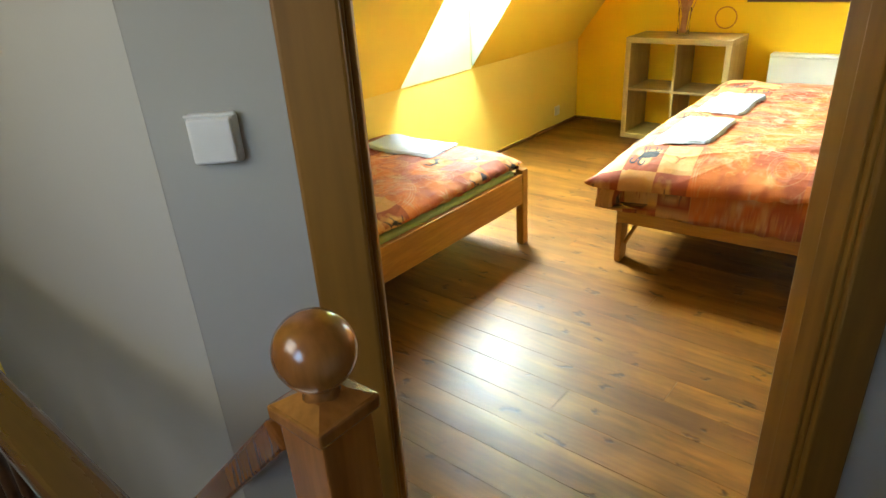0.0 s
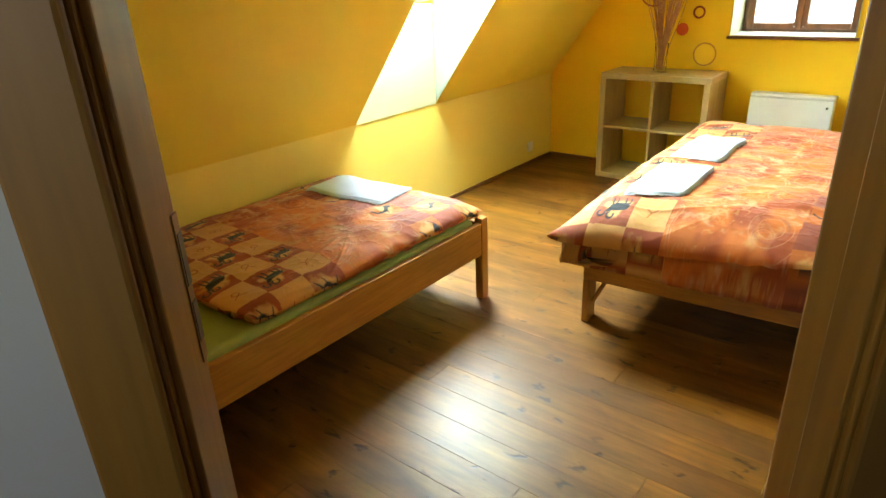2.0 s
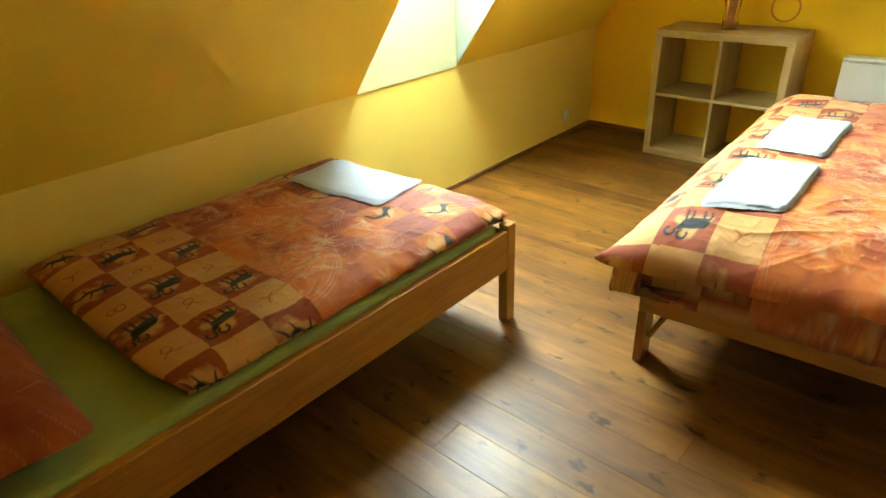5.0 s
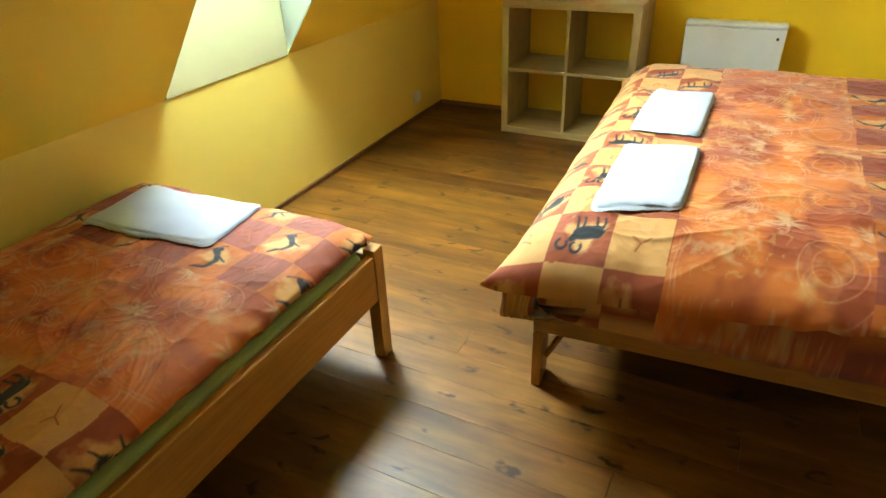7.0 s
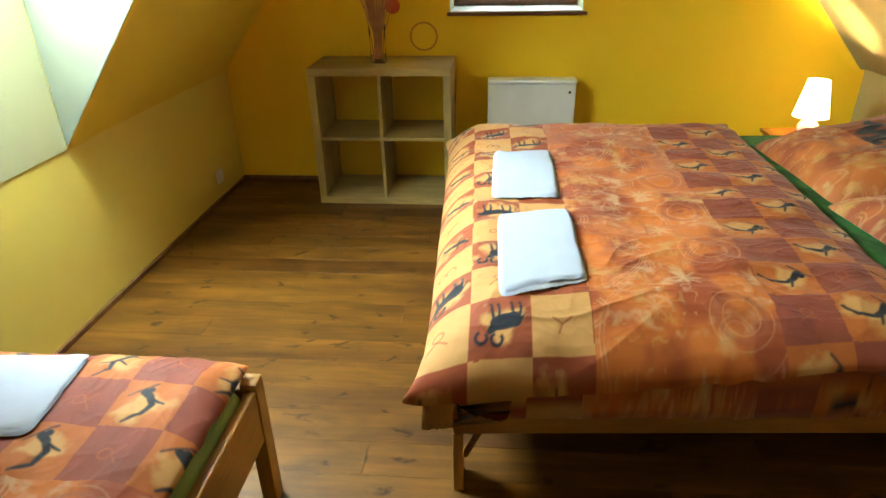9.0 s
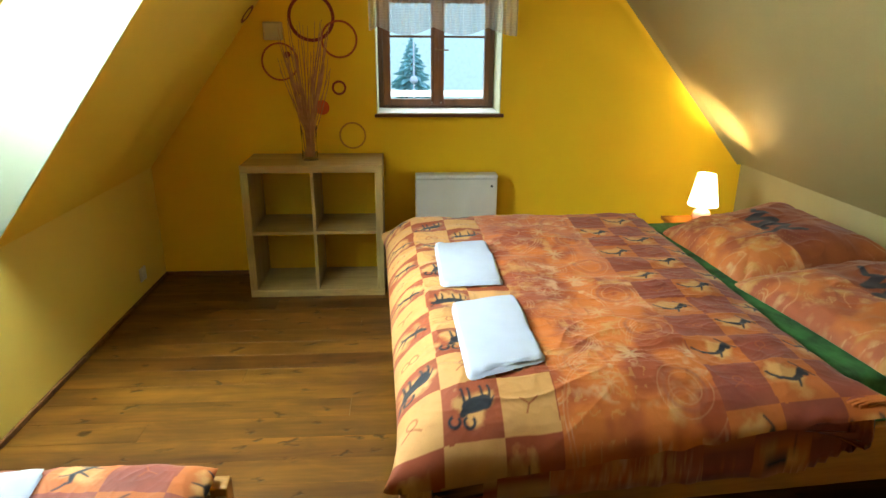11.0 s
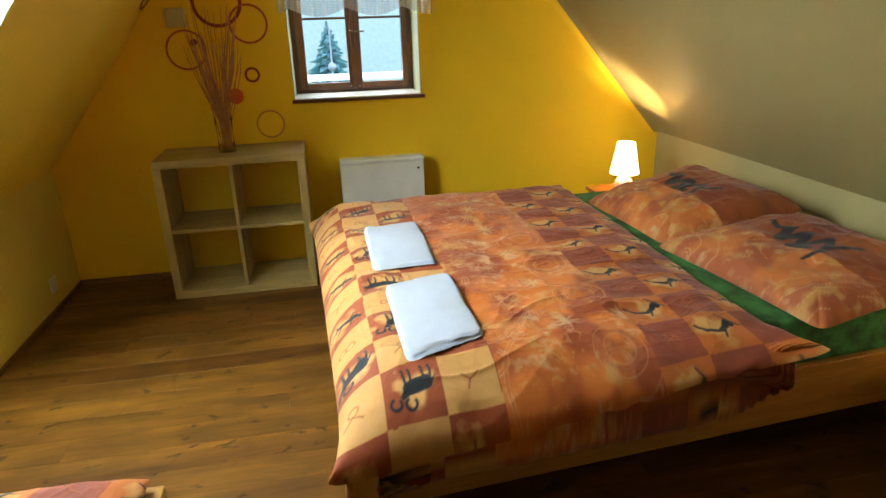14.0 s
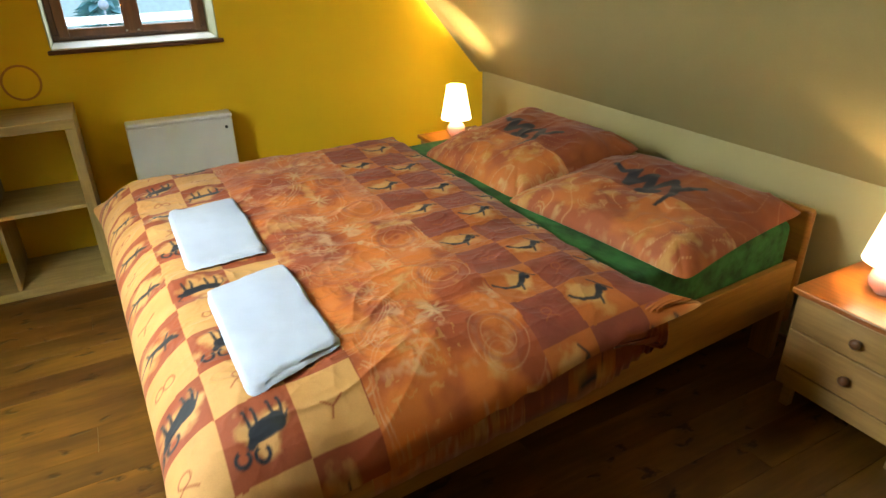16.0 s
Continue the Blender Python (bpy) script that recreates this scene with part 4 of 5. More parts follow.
def beast(u, v, kind):
    """Ink figures in a cell of side 1, centre 0: horned, long-bodied, swimming, ringed, striding, winged."""
    if kind == 0:
        d = stroke(u, v, [(-0.06, 0.01), (0.20, 0.04)], 0.105, 0.125)
        d = np.minimum(d, stroke(u, v, [(-0.06, 0.0), (-0.16, -0.10)], 0.075, 0.05))
        for x, lean in ((-0.11, -0.02), (-0.02, 0.0), (0.20, -0.02), (0.29, 0.02)):
            d = np.minimum(d, stroke(u, v, [(x, 0.10), (x + lean, 0.22), (x + lean - 0.01, 0.31)], 0.026, 0.017))
            d = np.minimum(d, np.hypot(u - x - lean + 0.02, v - 0.32) - 0.024)
        for cx, cy in ((-0.29, -0.20), (-0.06, -0.22)):
            ring = np.abs(np.hypot(u - cx, v - cy) - 0.082) - 0.024
            d = np.minimum(d, np.maximum(ring, 0.05 - np.hypot(u - cx - 0.02, v - cy - 0.09)))
        return np.minimum(d, stroke(u, v, [(0.32, 0.03), (0.37, 0.12)], 0.018, 0.01))
    if kind == 1:
        d = stroke(u, v, [(-0.20, -0.01), (0.02, 0.02), (0.24, -0.02)], 0.085, 0.075)
        for x, lean in ((-0.22, -0.03), (-0.13, 0.02), (0.14, -0.02), (0.26, 0.02)):
            d = np.minimum(d, stroke(u, v, [(x, 0.04), (x + lean, 0.16), (x + lean - 0.015, 0.25)], 0.026, 0.016))
        d = np.minimum(d, stroke(u, v, [(-0.24, -0.04), (-0.34, -0.02)], 0.06, 0.035))
        d = np.minimum(d, stroke(u, v, [(-0.30, -0.06), (-0.38, -0.16), (-0.32, -0.22)], 0.016, 0.008))
        return np.minimum(d, stroke(u, v, [(0.30, -0.04), (0.38, 0.04), (0.37, 0.16)], 0.014, 0.008))
    if kind == 2:
        d = stroke(u, v, [(-0.34, 0.14), (-0.2, -0.02), (0.0, -0.06), (0.12, 0.02), (0.2, 0.12)], 0.02, 0.06)
        d = np.minimum(d, stroke(u, v, [(0.1, 0.02), (0.02, -0.2)], 0.03, 0.015))
        d = np.minimum(d, np.hypot(u - 0.24, v - 0.06) - 0.05)
        return np.minimum(d, stroke(u, v, [(0.12, 0.3), (0.36, 0.02)], 0.014))
    if kind == 3:
        a = np.arctan2(v, u)
        return np.abs(np.hypot(u, v * 1.25) - 0.24) - 0.035 - 0.03 * np.sin(a * 5 + 1) - 0.012 * np.sin(a * 11)
    if kind == 4:
        d = stroke(u, v, [(-0.38, 0.16), (-0.22, 0.02), (-0.06, 0.05), (0.12, -0.04), (0.26, -0.06)], 0.014, 0.062)
        d = np.minimum(d, stroke(u, v, [(0.26, -0.06), (0.36, -0.15)], 0.05, 0.03))
        for (x, y_), (dx, dy) in (((-0.06, 0.04), (-0.05, 0.16)), ((0.0, 0.0), (-0.10, -0.15)), ((0.16, -0.04), (0.10, 0.15)), ((0.18, -0.06), (-0.02, -0.16))):
            d = np.minimum(d, stroke(u, v, [(x, y_), (x + dx, y_ + dy)], 0.024, 0.012))
        return d
    d = stroke(u, v, [(-0.02, -0.22), (0.02, 0.0), (-0.04, 0.2)], 0.06, 0.08)
    d = np.minimum(d, stroke(u, v, [(0.0, -0.1), (0.16, -0.26)], 0.04, 0.02))
    d = np.minimum(d, stroke(u, v, [(-0.05, -0.08), (-0.2, -0.24)], 0.04, 0.02))
    return np.minimum(d, stroke(u, v, [(-0.18, 0.3), (0.2, 0.32)], 0.014))


def glyph(u, v, kind):
    """A thin line sign in a cell of side 1."""
    if kind % 3 == 0:
        return np.minimum(np.abs(np.hypot(u + 0.02, v - 0.06) - 0.09) - 0.012, stroke(u, v, [(-0.18, -0.16), (-0.03, -0.04), (0.15, -0.16)], 0.012))
    if kind % 3 == 1:
        return np.minimum(np.abs(np.hypot(u + 0.08, v) - 0.075) - 0.012, np.abs(np.hypot(u - 0.09, v + 0.03) - 0.09) - 0.012)
    return np.minimum(stroke(u, v, [(-0.15, 0.04), (0.0, -0.05), (0.17, 0.04)], 0.013), stroke(u, v, [(0.0, -0.05), (-0.06, -0.2)], 0.012))


def smooth(d, w):
    return np.clip(0.5 - d / w, 0, 1)[..., None]


def swirl_ground(a, b, seed):
    """Batik ground: rust and orange clouds with pale strokes and rings."""
    n1, n2, n3 = fbm(a * 7, b * 7, seed), fbm(a * 16, b * 16, seed + 9), fbm(a * 3.2, b * 3.2, seed + 20, 3)
    c = RUST * 1.15 + (ORANGE * 1.3 - RUST * 1.15) * np.clip(0.5 + 1.5 * n1, 0, 1)[..., None]
    c = c + (PINKISH - c) * (np.clip(n3 * 1.3 + 0.05, 0, 1) * 0.75)[..., None]
    c = c + (CREAM - c) * (np.clip(n2 * 1.6 - 0.62, 0, 1) * 0.8)[..., None]
    warp = 0.02 * vnoise(a * 9, b * 9, seed + 30)
    line = np.zeros(a.shape)
    rng = np.random.RandomState(seed)
    worn = 0.35 + 0.65 * np.clip(vnoise(a * 34, b * 34, seed + 60) * 1.6 + 0.5, 0, 1)
    for k in range(90):
        big = k < 22
        ca, cb = rng.uniform(-0.05, a.max() + 0.05), rng.uniform(0, b.max())
        r = rng.uniform(0.06, 0.26) if big else rng.uniform(0.008, 0.05)
        s, wd = rng.uniform(-3, 3), rng.uniform(0.4, 1.5) if big else rng.uniform(0.8, 2.6)
        arc = np.cos(np.arctan2(b - cb, a - ca) - s) > math.cos(wd)
        for off in (0, 0.011, 0.022)[:1 + k % 3]:
            line = np.maximum(line, np.clip(1 - np.abs(np.hypot(a - ca, b - cb) + warp * (1 if big else 0.3) - r - off) / 0.0034, 0, 1) * arc)
    pale = np.array((0.74, 0.46, 0.27))
    c = c + (pale - c) * (line * worn * 0.62)[..., None]
    cloud = np.clip(fbm(a * 26, b * 26, seed + 70, 3) * 1.5 - 0.55, 0, 1) * np.clip(fbm(a * 5, b * 5, seed + 73, 2) + 0.5, 0, 1)
    c = c + (pale - c) * (cloud * 0.8)[..., None]
    for k in range(-1, 8):
        for ca, cb, f0 in ((0.80, 0.07 + 0.296 * k, 1.0), (0.56, 0.20 + 0.34 * k, 0.6)):
            q = np.hypot(a - ca + 0.4 * warp, b - cb)
            for r, wd, col, f in ((0.060, 0.010, PINKISH * 0.85, 0.8), (0.046, 0.003, pale, 0.5), (0.078, 0.003, pale, 0.5), (0.020, 0.012, ORANGE * 1.15, 0.7)):
                c = c + (col - c) * (np.clip(1 - np.abs(q - r) / wd, 0, 1) * f * f0 * (0.5 + 0.5 * worn))[..., None]
        ca, cb = 0.80, 0.07 + 0.296 * k
        for da_, db_, rr, f in ((0.10, -0.15, 0.030, 0.75), (-0.08, -0.16, 0.024, 0.5), (0.20, -0.03, 0.022, 0.45)):
            th, st = np.arctan2(b - cb + db_, a - ca + da_), np.hypot(a - ca + da_, b - cb + db_)
            c = c + (np.array((0.72, 0.48, 0.26)) - c) * (np.clip(1.1 - st / (rr + 0.5 * rr * np.cos(8 * th + k)), 0, 1) ** 0.6 * f)[..., None]
        q = np.hypot(a - ca + 0.20, b - cb - 0.02)
        c = c + (pale - c) * (np.clip(1 - np.abs(q - 0.045 - 0.2 * warp) / 0.008, 0, 1) * (vnoise(a * 50, b * 50, 71) > -0.1) * 0.45)[..., None]
    writing = (np.abs(vnoise(a * 75, b * 22, seed + 50)) < 0.10) & (vnoise(a * 6, b * 6, seed + 51) > 0.25) & ((b * 18) % 1 < 0.55)
    return c + (CREAM - c) * (writing * 0.45)[..., None]


def checker_band(a, b, cell, seed, style):
    """Squares with figures. style 0: cream and rust beasts; 1: plum squares and orange ones with small figures."""
    w = 0.0016 * vnoise(a * 30, b * 30, seed + 3)
    ia, ib = np.floor((a + w) / cell).astype(int), np.floor((b + w) / cell).astype(int)
    u, v = a / cell - ia - 0.5, b / cell - ib - 0.5
    odd = ((ia + ib) % 2 == 1)
    n1, n2 = fbm(a * 22, b * 22, seed), fbm(a * 60, b * 60, seed + 5, 2)
    halo = 1 - np.clip(np.hypot(u * 1.05, v * 1.3) * 2.0 + 0.45 * n1, 0, 1)
    if style == 0:
        plain = CREAM * (1 + 0.05 * n1 + 0.03 * n2)[..., None]
        inked = RUST * (1 + 0.12 * n1)[..., None]
        inked = inked + (CREAM * 1.02 - inked) * np.clip(halo * 2.6 - 0.25, 0, 1)[..., None]
    else:
        plain = PLUM * (1 + 0.12 * n1)[..., None]
        inked = ORANGE * (1 + 0.1 * n1)[..., None]
        inked = inked + (CREAM - inked) * np.clip(halo * 2.2 - 0.35, 0, 1)[..., None]
    c = np.where(odd[..., None], inked, plain)
    kinds = (ia * 5 + ib * 3 + 1) % 6
    if style == 0:
        kinds = np.where(ib < 0, 4, np.where(ib <= 1, 0, np.where(ia == 0, 4, np.where(ib % 4 < 2, 1, 0))))
    else:
        kinds = 2 + kinds % 4
    d = np.full(a.shape, 9.0)
    for k in range(6):
        sel = odd & (kinds == k)
        if sel.any():
            size = 1.08 if style == 0 else 1.22
            d[sel] = beast(u[sel] / size, v[sel] / size, k)
    c = c + (INK - c) * smooth(d, 0.022)
    g = np.full(a.shape, 9.0)
    for k in range(3):
        sel = ~odd & ((ia + 2 * ib) % 3 == k)
        if sel.any():
            g[sel] = glyph(u[sel], v[sel], k)
    gc = RUST if style == 0 else ORANGE
    return c + (gc - c) * smooth(g, 0.015) * (0.95 if style == 0 else 0.5)


def duvet_print(a, b, seed, first=0.444, last=0.888, cell=0.148):
    c = swirl_ground(a, b, seed)
    c0 = checker_band(a, b, cell, seed, 0)
    c1 = checker_band(a - last, b, cell, seed + 2, 1)
    c = np.where((a < first)[..., None], c0, c)
    return np.where((a > last)[..., None], c1, c)


def puffed(L, W, res, corner, edge_z, top_z, seed, lam=(0.15, 0.15), wrinkle=0.012, pull=0.03, ramp=0.0, skew=0.0, splay=0.0, full=1.0):
    """The upper sheet of a filled cover: L along a, W along b; edge heights (a0, a1, b0, b1)."""
    na, nb = int(L / res), int(W / res)
    a, b = np.meshgrid(np.linspace(0, L, na), np.linspace(0, W, nb), indexing="ij")
    ta, tb = a / L, b / W
    ea = edge_z[0] + (edge_z[1] - edge_z[0]) * ta
    eb = edge_z[2] + (edge_z[3] - edge_z[2]) * tb
    da, db = np.minimum(a, L - a), np.minimum(b, W - b)
    wa, wb = 1 / (da + 0.01), 1 / (db + 0.01)
    near_a = np.where(ta < 0.5, edge_z[0], edge_z[1])
    near_b = np.where(tb < 0.5, edge_z[2] + ramp * ta**1.6, edge_z[3])
    ez = (near_a * wa**2 + near_b * wb**2) / (wa**2 + wb**2)
    p = lambda d, w: np.sin(0.5 * math.pi * np.clip(d / w, 0, 1)) ** 0.85
    k = (p(da, lam[0]) * p(db, np.where(tb < 0.5, lam[1], lam[0]))) ** full
    z = ez + (top_z - ez) * k
    wr = fbm(a * 3.1, b * 4.3, seed, 3) * 0.9 + 0.22 * (1 - np.abs(vnoise(a * 12 + 4, b * 26 + 2 * vnoise(a * 6, b * 6, seed + 33), seed + 31))) ** 3 + 0.55 * vnoise(a * 4 + 3 * vnoise(a * 2, b * 2, seed + 8), b * 13, seed + 4)
    fold = 1 - np.abs(vnoise(a * 3.2, b * 7.5 + 1.5 * vnoise(a * 3, b * 3, seed + 12), seed + 6))
    crease = (1 - np.abs(vnoise(a * 9 + 2.5 * vnoise(a * 3, b * 3, seed + 90), b * 24, seed + 91))) ** 6 * np.clip(vnoise(a * 3, b * 3, seed + 92) + 0.4, 0, 1)
    crease = crease + 0.5 * (1 - np.abs(vnoise(a * 26, b * 44 + 2 * vnoise(a * 8, b * 8, seed + 94), seed + 93))) ** 5
    wr = wr + 0.32 * crease
    z = z + wrinkle * (wr + 0.55 * (fold**5) - 0.3) * np.clip(k, 0.15, 1)
    hem = np.exp(-np.minimum(da, db) / 0.03)
    z = z + 0.006 * vnoise(a * 22, b * 22, seed + 7) * hem
    x = a + (tb * (1 - tb) * 4) * pull * (0.5 - ta) * 2 * np.exp(-da / 0.2)
    y = b + (ta * (1 - ta) * 4) * pull * (0.5 - tb) * 2 * np.exp(-db / 0.2)
    x = x + tb * (skew * (1 - ta) + splay * ta)
    for sa, sb, tip, rise in corner:
        q = tip * np.exp(-np.hypot(a - sa * L, b - sb * W) / 0.07)
        x, y, z = x + (2 * sa - 1) * q, y + (2 * sb - 1) * q * 0.7, z + rise * np.exp(-np.hypot(a - sa * L, b - sb * W) / 0.05)
    return a, b, np.stack([x, y, z], -1)


def under_sheet(P, drops, inset, a, b, reach=0.0):
    """The lower sheet that hangs from the seam, side by side; drops: how far each side hangs."""
    h, w = P.shape[:2]
    ring = [(i, 0, 2) for i in range(h)] + [(h - 1, j, 1) for j in range(1, w)] + [(i, w - 1, 3) for i in range(h - 2, -1, -1)] + [(0, j, 0) for j in range(w - 2, 0, -1)]
    R = np.array([P[i, j] for i, j, s in ring])
    cen = np.array([P[..., 0].mean(), P[..., 1].mean()])
    sides = np.array([s for i, j, s in ring])
    d = np.array(drops)[sides]
    if reach:
        d = np.where(sides == 2, np.maximum(R[:, 2] - reach, 0.03), d)
    for _ in range(24):
        d = (np.roll(d, 6) + d + np.roll(d, -6)) / 3
    t = np.arange(len(R)) * 0.01
    inward = np.stack([np.where(sides == 0, 1.0, np.where(sides == 1, -1.0, 0)), np.where(sides == 2, 1.0, np.where(sides == 3, -1.0, 0))], -1)
    for _ in range(8):
        inward = (np.roll(inward, 3, 0) + inward + np.roll(inward, -3, 0)) / 3
    rows, uv = [], []
    for q, (fi, fz) in enumerate(((0, 0), (0.7, 0.05), (1.0, 0.16), (1.0, 0.4), (0.95, 0.6), (0.9, 0.8), (0.92, 1.0), (1.25, 1.0), (2.2, 0.92))):
        wave = 0.006 * vnoise(t * 4, np.full(t.shape, q * 0.3), 5) * fz
        row = R.copy()
        row[:, :2] += inward * (inset * fi + wave)[:, None]
        row[:, 2] -= d * fz + wave
        rows.append(row)
        uv.append((np.array([a[i, j] for i, j, s in ring]) - inward[:, 0] * d * fz, np.array([b[i, j] for i, j, s in ring]) - inward[:, 1] * d * fz))
    S_ = np.array(rows)
    S_ = np.concatenate([S_, S_[:, :1]], 1)
    ua, ub = np.array([q[0] for q in uv]), np.array([q[1] for q in uv])
    return S_, np.concatenate([ua, ua[:, :1]], 1), np.concatenate([ub, ub[:, :1]], 1)


def join_grids(name, items):
    """One mesh out of several grids (places, colours)."""
    meshes, vo, V, Q, C = [], 0, [], [], []
    for P, c, flip in items:
        h, w = P.shape[:2]
        idx = np.arange(h * w).reshape(h, w) + vo
        q = np.stack([idx[:-1, :-1], idx[:-1, 1:], idx[1:, 1:], idx[1:, :-1]], -1).reshape(-1, 4)
        Q.append(q[:, ::-1] if flip else q)
        V.append(P.reshape(-1, 3))
        C.append(c.reshape(-1, 3))
        vo += h * w
    V, Q, C = np.concatenate(V), np.concatenate(Q), np.concatenate(C)
    me = bpy.data.meshes.new(name)
    me.vertices.add(len(V))
    me.vertices.foreach_set("co", V.reshape(-1).astype(np.float32))
    me.loops.add(Q.size)
    me.loops.foreach_set("vertex_index", Q.reshape(-1).astype(np.int32))
    me.polygons.add(len(Q))
    me.polygons.foreach_set("loop_start", np.arange(0, Q.size, 4, dtype=np.int32))
    me.polygons.foreach_set("use_smooth", np.ones(len(Q), bool))
    me.update(calc_edges=True)
    lay = me.color_attributes.new("print", "FLOAT_COLOR", "POINT")
    c4 = np.ones((len(V), 4), np.float32)
    c4[:, :3] = np.clip(C * 0.73, 0.004, 0.9)
    lay.data.foreach_set("color", c4.reshape(-1))
    return me


def height_of(P, x, y, pad=0.0):
    """Highest point of a sheet near x, y."""
    i = np.abs(P[:, P.shape[1] // 2, 0] - x).argmin()
    j = np.abs(P[P.shape[0] // 2, :, 1] - y).argmin()
    return P[max(0, i - 1):i + 2, max(0, j - 1):j + 2, 2].max()


def duvet(name, m, L, W, edges, top, seed, drops, inset, label, off=(0.045, -0.03), corners=(), reach=0.0, **kw):
    a, b, P = puffed(L, W, 0.0031, corners, edges, top, seed, **kw)
    c = duvet_print(a + off[0], b + off[1], seed)
    S_, ua, ub = under_sheet(P, drops, inset, a, b, reach)
    cs = duvet_print(ua + off[0], ub + off[1], seed)
    ob = thing(name, (0, 0, 0), label, "duvet")
    link("upper_side", join_grids("upper_side", [(P, c, False)]), M_PRINT, ob)
    link("under_side", join_grids("under_side", [(S_, cs, True)]), M_PRINT, ob, "hanging lower side of the printed cover")
    ob.matrix_world = m
    return ob, P


DUV = Matrix.Translation((1.515, -2.63, 0)) @ Matrix.Rotation(radians(TURN), 4, "Z")
duvet2, P2 = duvet("duvet", DUV, 1.245, 1.88, (0.455, 0.578, 0.425, 0.50), 0.612, 11, (0.12, 0.012, 0.075, 0.08), 0.105,
                   "wide orange duvet with beasts in squares on the double bed",
                   off=(0.03, -0.045), wrinkle=0.013, lam=(0.17, 0.26), full=0.66, pull=0.0, reach=0.285, ramp=0.12, skew=0.055, splay=0.16, corners=((0, 0, 0.045, 0.012), (1, 0, 0.075, 0.02), (0, 1, 0.02, 0)))
M1 = Matrix(((0, -1, 0, 1.058), (1, 0, 0, -3.875), (0, 0, 1, 0), (0, 0, 0, 1)))
duvet1, P1 = duvet("duvet", M1, 1.325, 1.0, (0.475, 0.452, 0.454, 0.450), 0.510, 11, (0.046, 0.03, 0.03, 0.01), 0.03,
                   "narrow orange duvet with beasts in squares on the single bed",
                   off=(0.007, -0.068), wrinkle=0.010, lam=(0.12, 0.14), full=0.6, pull=0.0, corners=((0, 0, -0.035, 0.0), (1, 0, 0.0, 0)))


def towel(x, y, w, d, turn, height, label, layers=2, thick=0.0065, shear=0.0):
    """Folded towels that follow the bedding: a rounded rectangle of w by d, in layers."""
    t = thing("folded_towel", (x, y, 0), label, "towel", "folded towels")
    for q in range(layers):
        n_ = 44
        u, v = np.meshgrid(np.linspace(-1, 1, n_), np.linspace(-1, 1, n_), indexing="ij")
        r = (np.abs(u) ** 14 + np.abs(v) ** 14) ** (1 / 14.0) + 1e-9
        mx = np.maximum(np.abs(u), np.abs(v)) / r
        px, py = u * mx * (w / 2 - 0.004 * q), v * mx * (d / 2 - 0.004 * (layers - 1 - q)) + 0.009 * q
        py = py + shear * px + 0.006 * q + 0.003 * np.sin(px * 30 + q)
        cs, sn = math.cos(radians(turn)), math.sin(radians(turn))
        gx, gy = x + px * cs - py * sn, y + px * sn + py * cs
        hz = np.vectorize(height)(gx, gy)
        for _ in range(60):
            hz[1:-1, 1:-1] = np.maximum(hz[1:-1, 1:-1], (hz[:-2, 1:-1] + hz[2:, 1:-1] + hz[1:-1, :-2] + hz[1:-1, 2:]) / 4)
        for _ in range(30):
            hz[1:-1, 1:-1] = (hz[:-2, 1:-1] + hz[2:, 1:-1] + hz[1:-1, :-2] + hz[1:-1, 2:]) / 4
        hz = hz + 0.003
        e = np.clip((1 - np.maximum(np.abs(u), np.abs(v))) * 20, 0, 1)
        th = thick * np.sqrt(np.clip(1 - (1 - e) ** 2, 0, 1))
        lo = hz + 0.002 + q * (thick + 0.0003)
        nz3 = 0.0007 * vnoise(gx * 40, gy * 40, 60 + q)
        topg = np.stack([gx - x, gy - y, lo + th + nz3], -1)
        botg = np.stack([gx - x, gy - y, lo - 0.0002], -1)
        c0 = np.ones_like(topg)
        me = join_grids("fold", [(topg, c0, False), (botg, c0, True)])
        link("fold", me, M_TOWEL, t)
    return t


DUV_BACK = DUV.inverted()


def H2(x, y):
    q = DUV_BACK @ Vector((x, y, 0))
    return height_of(P2, q.x, q.y)



H1 = lambda x, y: height_of(P1, y + 3.875, 1.058 - x)
towel(1.807, -2.170, 0.235, 0.465, 1, H2, "folded white terry towel near the double bed's open side", shear=0.28)
towel(1.782, -1.555, 0.235, 0.505, 0, H2, "folded white terry towel in the middle of the double bed", shear=0.10)
towel(0.465, -2.785, 0.49, 0.28, 6, H1, "folded white terry towel at the foot of the single bed", thick=0.005)

# pillows


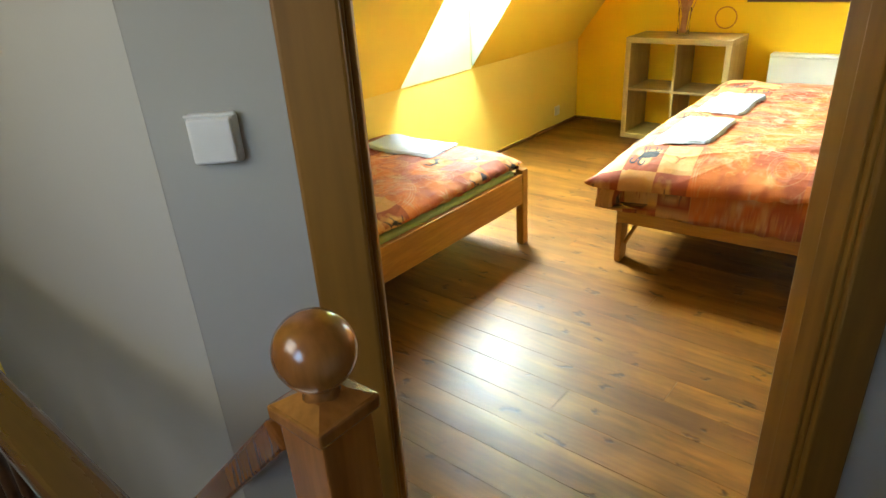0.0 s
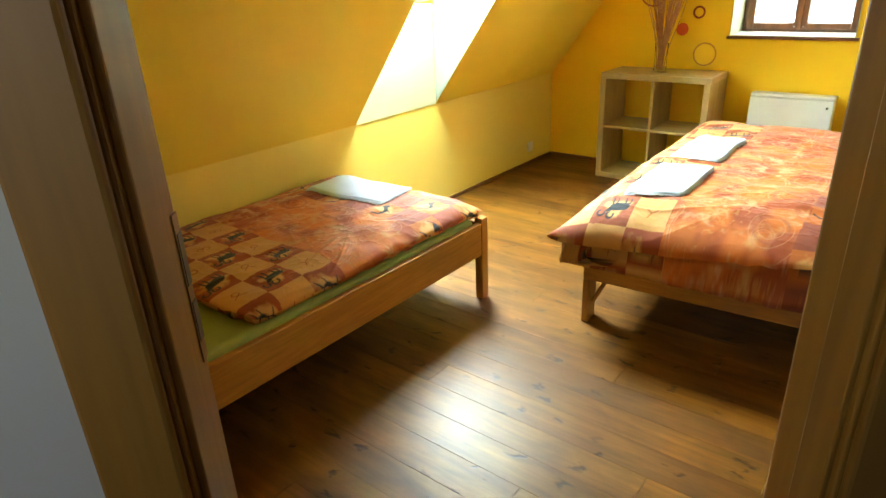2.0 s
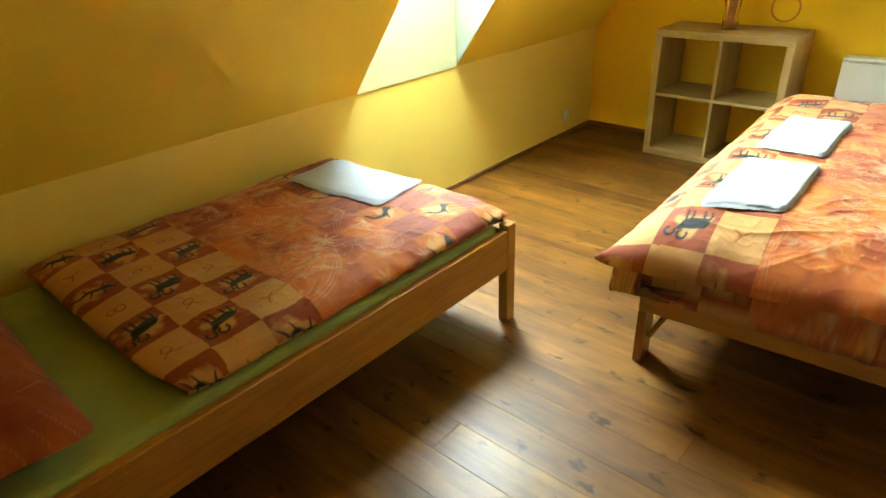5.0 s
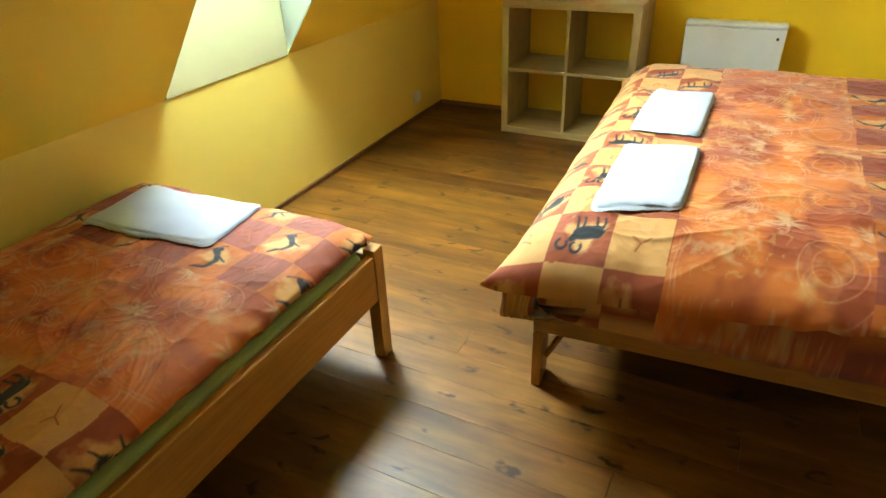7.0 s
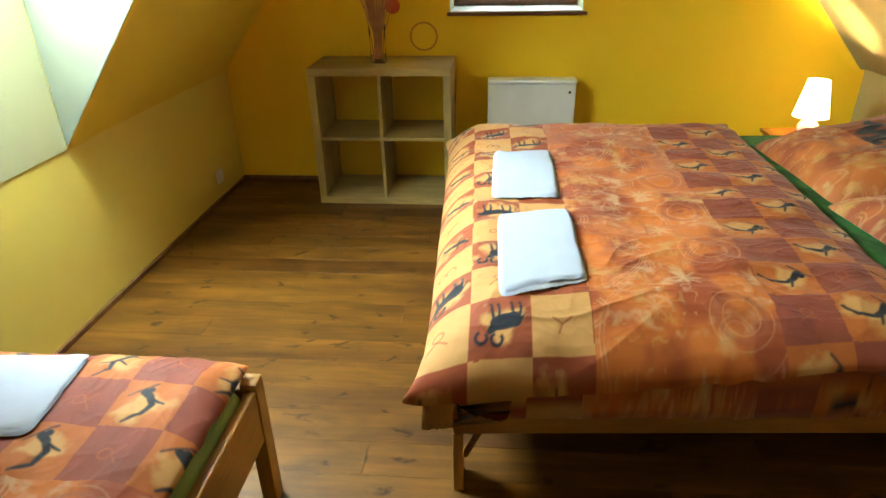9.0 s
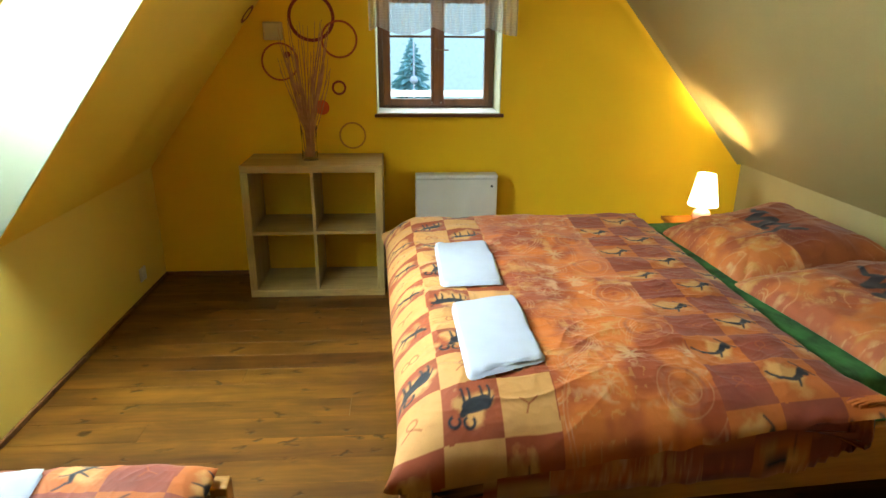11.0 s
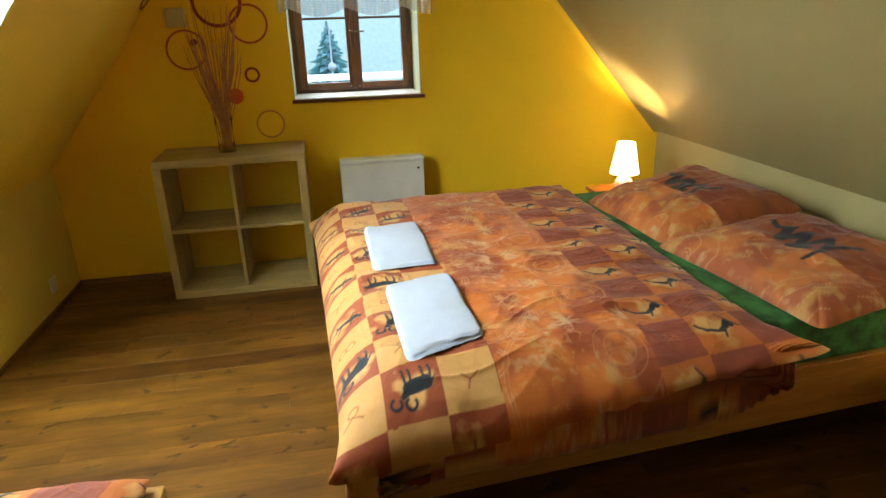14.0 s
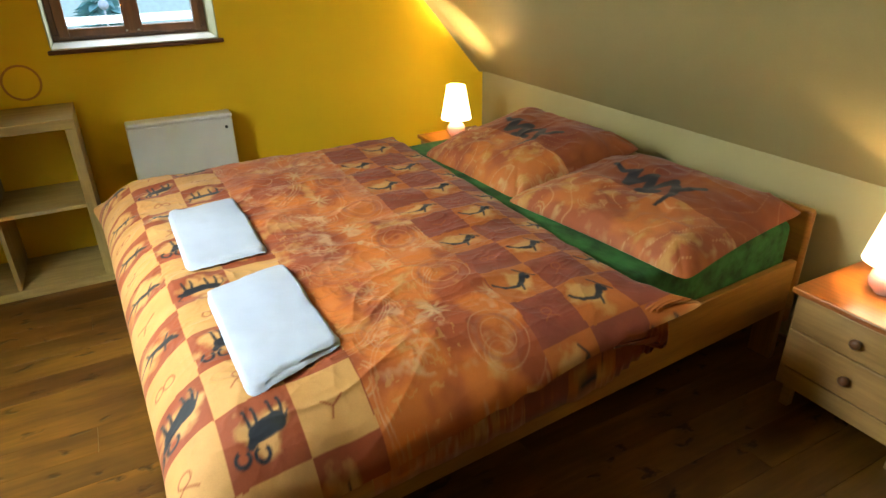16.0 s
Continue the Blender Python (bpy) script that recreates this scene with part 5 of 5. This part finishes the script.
def pillow(m, L, W, T, seed, label, figure=True, tone=1.0):
    na = int(L / 0.0045)
    nb = int(W / 0.0045)
    a, b = np.meshgrid(np.linspace(-1, 1, na), np.linspace(-1, 1, nb), indexing="ij")
    e = np.sqrt(np.clip(1 - a**2, 0, 1)) * np.sqrt(np.clip(1 - b**2, 0, 1))
    k = np.clip(1 - a**4, 0, 1) ** 0.62 * np.clip(1 - b**4, 0, 1) ** 0.62
    pin = 0.045
    rr = np.maximum(np.abs(a), np.abs(b)) / ((np.abs(a) ** 18 + np.abs(b) ** 18) ** (1 / 18.0) + 1e-9)
    x = a * rr * (L / 2) * (1 - pin * (1 - b**2) * np.abs(a) ** 3)
    y = b * rr * (W / 2) * (1 - pin * (1 - a**2) * np.abs(b) ** 3)
    wr = 0.012 * fbm(a * 2.5 + 3, b * 2.5, seed, 3) + 0.006 * (1 - np.abs(vnoise(a * 3, b * 5, seed + 2))) ** 4
    up = T * 0.62 * k + wr * np.clip(k * 2, 0, 1)
    dn = -T * 0.22 * k
    A_, B_ = a * L / 2 + 1.5, b * W / 2 + 1
    c = swirl_ground(A_, B_, seed)
    half = a > -0.15
    warm = ORANGE * 0.76 + (RUST - ORANGE) * np.clip(0.5 + 0.6 * fbm(A_ * 6, B_ * 6, seed + 1), 0, 1)[..., None]
    c = np.where(half[..., None], warm, c * 0.75 + PINKISH * 0.15)
    wave = (B_ * 11 + A_ * 5 + 2.2 * vnoise(A_ * 5, B_ * 5, seed + 40)) % 1
    lines = np.clip(1 - np.abs(wave - 0.5) / 0.045, 0, 1) * (vnoise(A_ * 9, B_ * 9, seed + 41) > -0.1) * np.where(half, 0.25, 0.6)
    c = c + (np.array((0.74, 0.40, 0.26)) - c) * lines[..., None]
    c = c * np.array((tone, tone * 1.05, tone * 0.8))
    if figure:
        u, v = -b * W / 0.72 + 0.04, a * L / 0.72 - 0.07
        d = stroke(u, v, [(-0.58, 0.18), (-0.36, 0.06), (-0.24, 0.14)], 0.022, 0.05)
        d = np.minimum(d, stroke(u, v, [(-0.26, 0.12), (-0.16, -0.12), (-0.04, 0.14), (0.08, -0.14), (0.20, 0.14), (0.34, -0.02), (0.50, 0.16)], 0.062, 0.04))
        d = np.minimum(d, stroke(u, v, [(0.02, -0.17), (0.20, -0.15)], 0.05))
        d = np.minimum(d, stroke(u, v, [(0.30, 0.02), (0.38, -0.16), (0.36, -0.36)], 0.05, 0.022))
        c = c + (INK - c) * smooth(d, 0.02)
    me = join_grids("pillow", [(np.stack([x, y, up], -1), c, False), (np.stack([x, y, dn], -1), c, True)])
    t = thing("pillow", (0, 0, 0), label, "pillow", "printed pillows")
    link("pillowcase", me, M_PRINT, t)
    t.matrix_world = m
    return t


pillow(pose(3.185, -2.03, 0.588, 0, -5, 7), 0.64, 0.80, 0.135, 31, "plump orange pillow with black figure overlapping its neighbour")
pillow(pose(3.165, -1.30, 0.590, 0, -10, 4), 0.68, 0.76, 0.17, 47, "plump orange pillow with black figure beside the corner nightstand")
pillow(pose(0.63, -4.31, 0.495, 0, 0, 88), 0.58, 0.84, 0.20, 53, "orange printed pillow at the head of the single bed", figure=False, tone=1.5)

# ---- outdoors ----
ground = tagged(part("ground", box(-400, 400, 0.6, 900, -4.0, -3.5), M_GRASS), "meadow far below the attic window", "ground", kind="structure")
# Glowing backdrop sheet that imitates the bright hazy distance.
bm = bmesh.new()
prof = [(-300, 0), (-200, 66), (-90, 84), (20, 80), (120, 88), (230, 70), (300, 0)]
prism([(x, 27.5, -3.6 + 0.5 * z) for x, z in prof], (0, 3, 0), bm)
tagged(part("backdrop", bm, M_BACKDROP), "pale backdrop that glows to imitate bright distant haze", "hill", kind="structure")


def spruce(at, h, r, seed):
    t = thing("spruce_tree", at, "tall haze-tinted spruce standing alone beyond the window", "tree")
    part("trunk", lathe([(0, 0), (0.22, 0), (0.16, h * 0.4), (0.02, h), (0, h)], 12), M_BARK, t)
    rng = random.Random(seed)
    bm = bmesh.new()
    for k in range(34):
        f = k / 33
        z = h * (0.10 + 0.88 * f)
        rr = r * (1 - f) ** 0.85 + 0.08
        nb = int(9 + 8 * (1 - f))
        for j in range(nb):
            a = 2 * math.pi * (j + rng.random()) / nb
            ln = rr * rng.uniform(0.65, 1.12)
            dz = -0.28 * ln + rng.uniform(-0.1, 0.1)
            w = 0.16 * ln + 0.05
            d, s = Vector((math.cos(a), math.sin(a), 0)), Vector((-math.sin(a), math.cos(a), 0))
            base = Vector((0, 0, z))
            tip = base + d * ln + Vector((0, 0, dz))
            mid = base + d * ln * 0.6 + Vector((0, 0, dz * 0.4))
            vs = [bm.verts.new(p) for p in (base, mid + s * w, tip, mid - s * w, mid + Vector((0, 0, -0.25 * w - 0.12)))]
            for q in ((0, 1, 2, 3), (0, 4, 1), (1, 4, 2), (2, 4, 3), (3, 4, 0)):
                bm.faces.new([vs[i] for i in q])
    part("crown", bm, M_SPRUCE, t)
    return t


spruce((2.05, 24, -3.5), 5.0, 1.9, 3)
lampp = thing("street_lamp", (1.915, 13.5, -3.5), "slim pale street lamp with a round white globe", "street lamp")
part("post", tube([(0, 0, 0), (0, 0, 4.85)], 0.022, 10), M_WHITE, lampp)
part("globe", lathe([(0, 0)] + [(0.11 * math.sin(t), 0.11 - 0.11 * math.cos(t)) for t in np.linspace(0.1, math.pi - 0.1, 14)] + [(0, 0.22)], 20, at=(0, 0, 3.74)), M_WHITE, lampp, smooth=True)

# ---- floor boards ----
PLANK = {}
rng = random.Random(8)
PW = 0.135


def plank(x0, x1, y0):
    ln = round(x1 - x0, 3)
    if ln not in PLANK:
        bm = box(0, ln, 0, PW - 0.0006, -0.019, 0.0, 0.0005, 1)
        me = bpy.data.meshes.new("floor_board")
        bm.to_mesh(me)
        bm.free()
        me.materials.append(M_FLOOR)
        PLANK[ln] = me
    ob = new("floor_board", PLANK[ln])
    ob.location = (x0, y0, 0)
    ob.parent = floor


y, row = -4.9, 0
while y < 0.0:
    cuts = [-0.0] + sorted([[1.3], [2.5], [0.8, 2.9], [1.9], [3.1], [0.5, 2.2]][row % 6]) + [3.74]
    for a, b in zip(cuts, cuts[1:]):
        plank(a, b - 0.001, y)
    y += PW
    row += 1
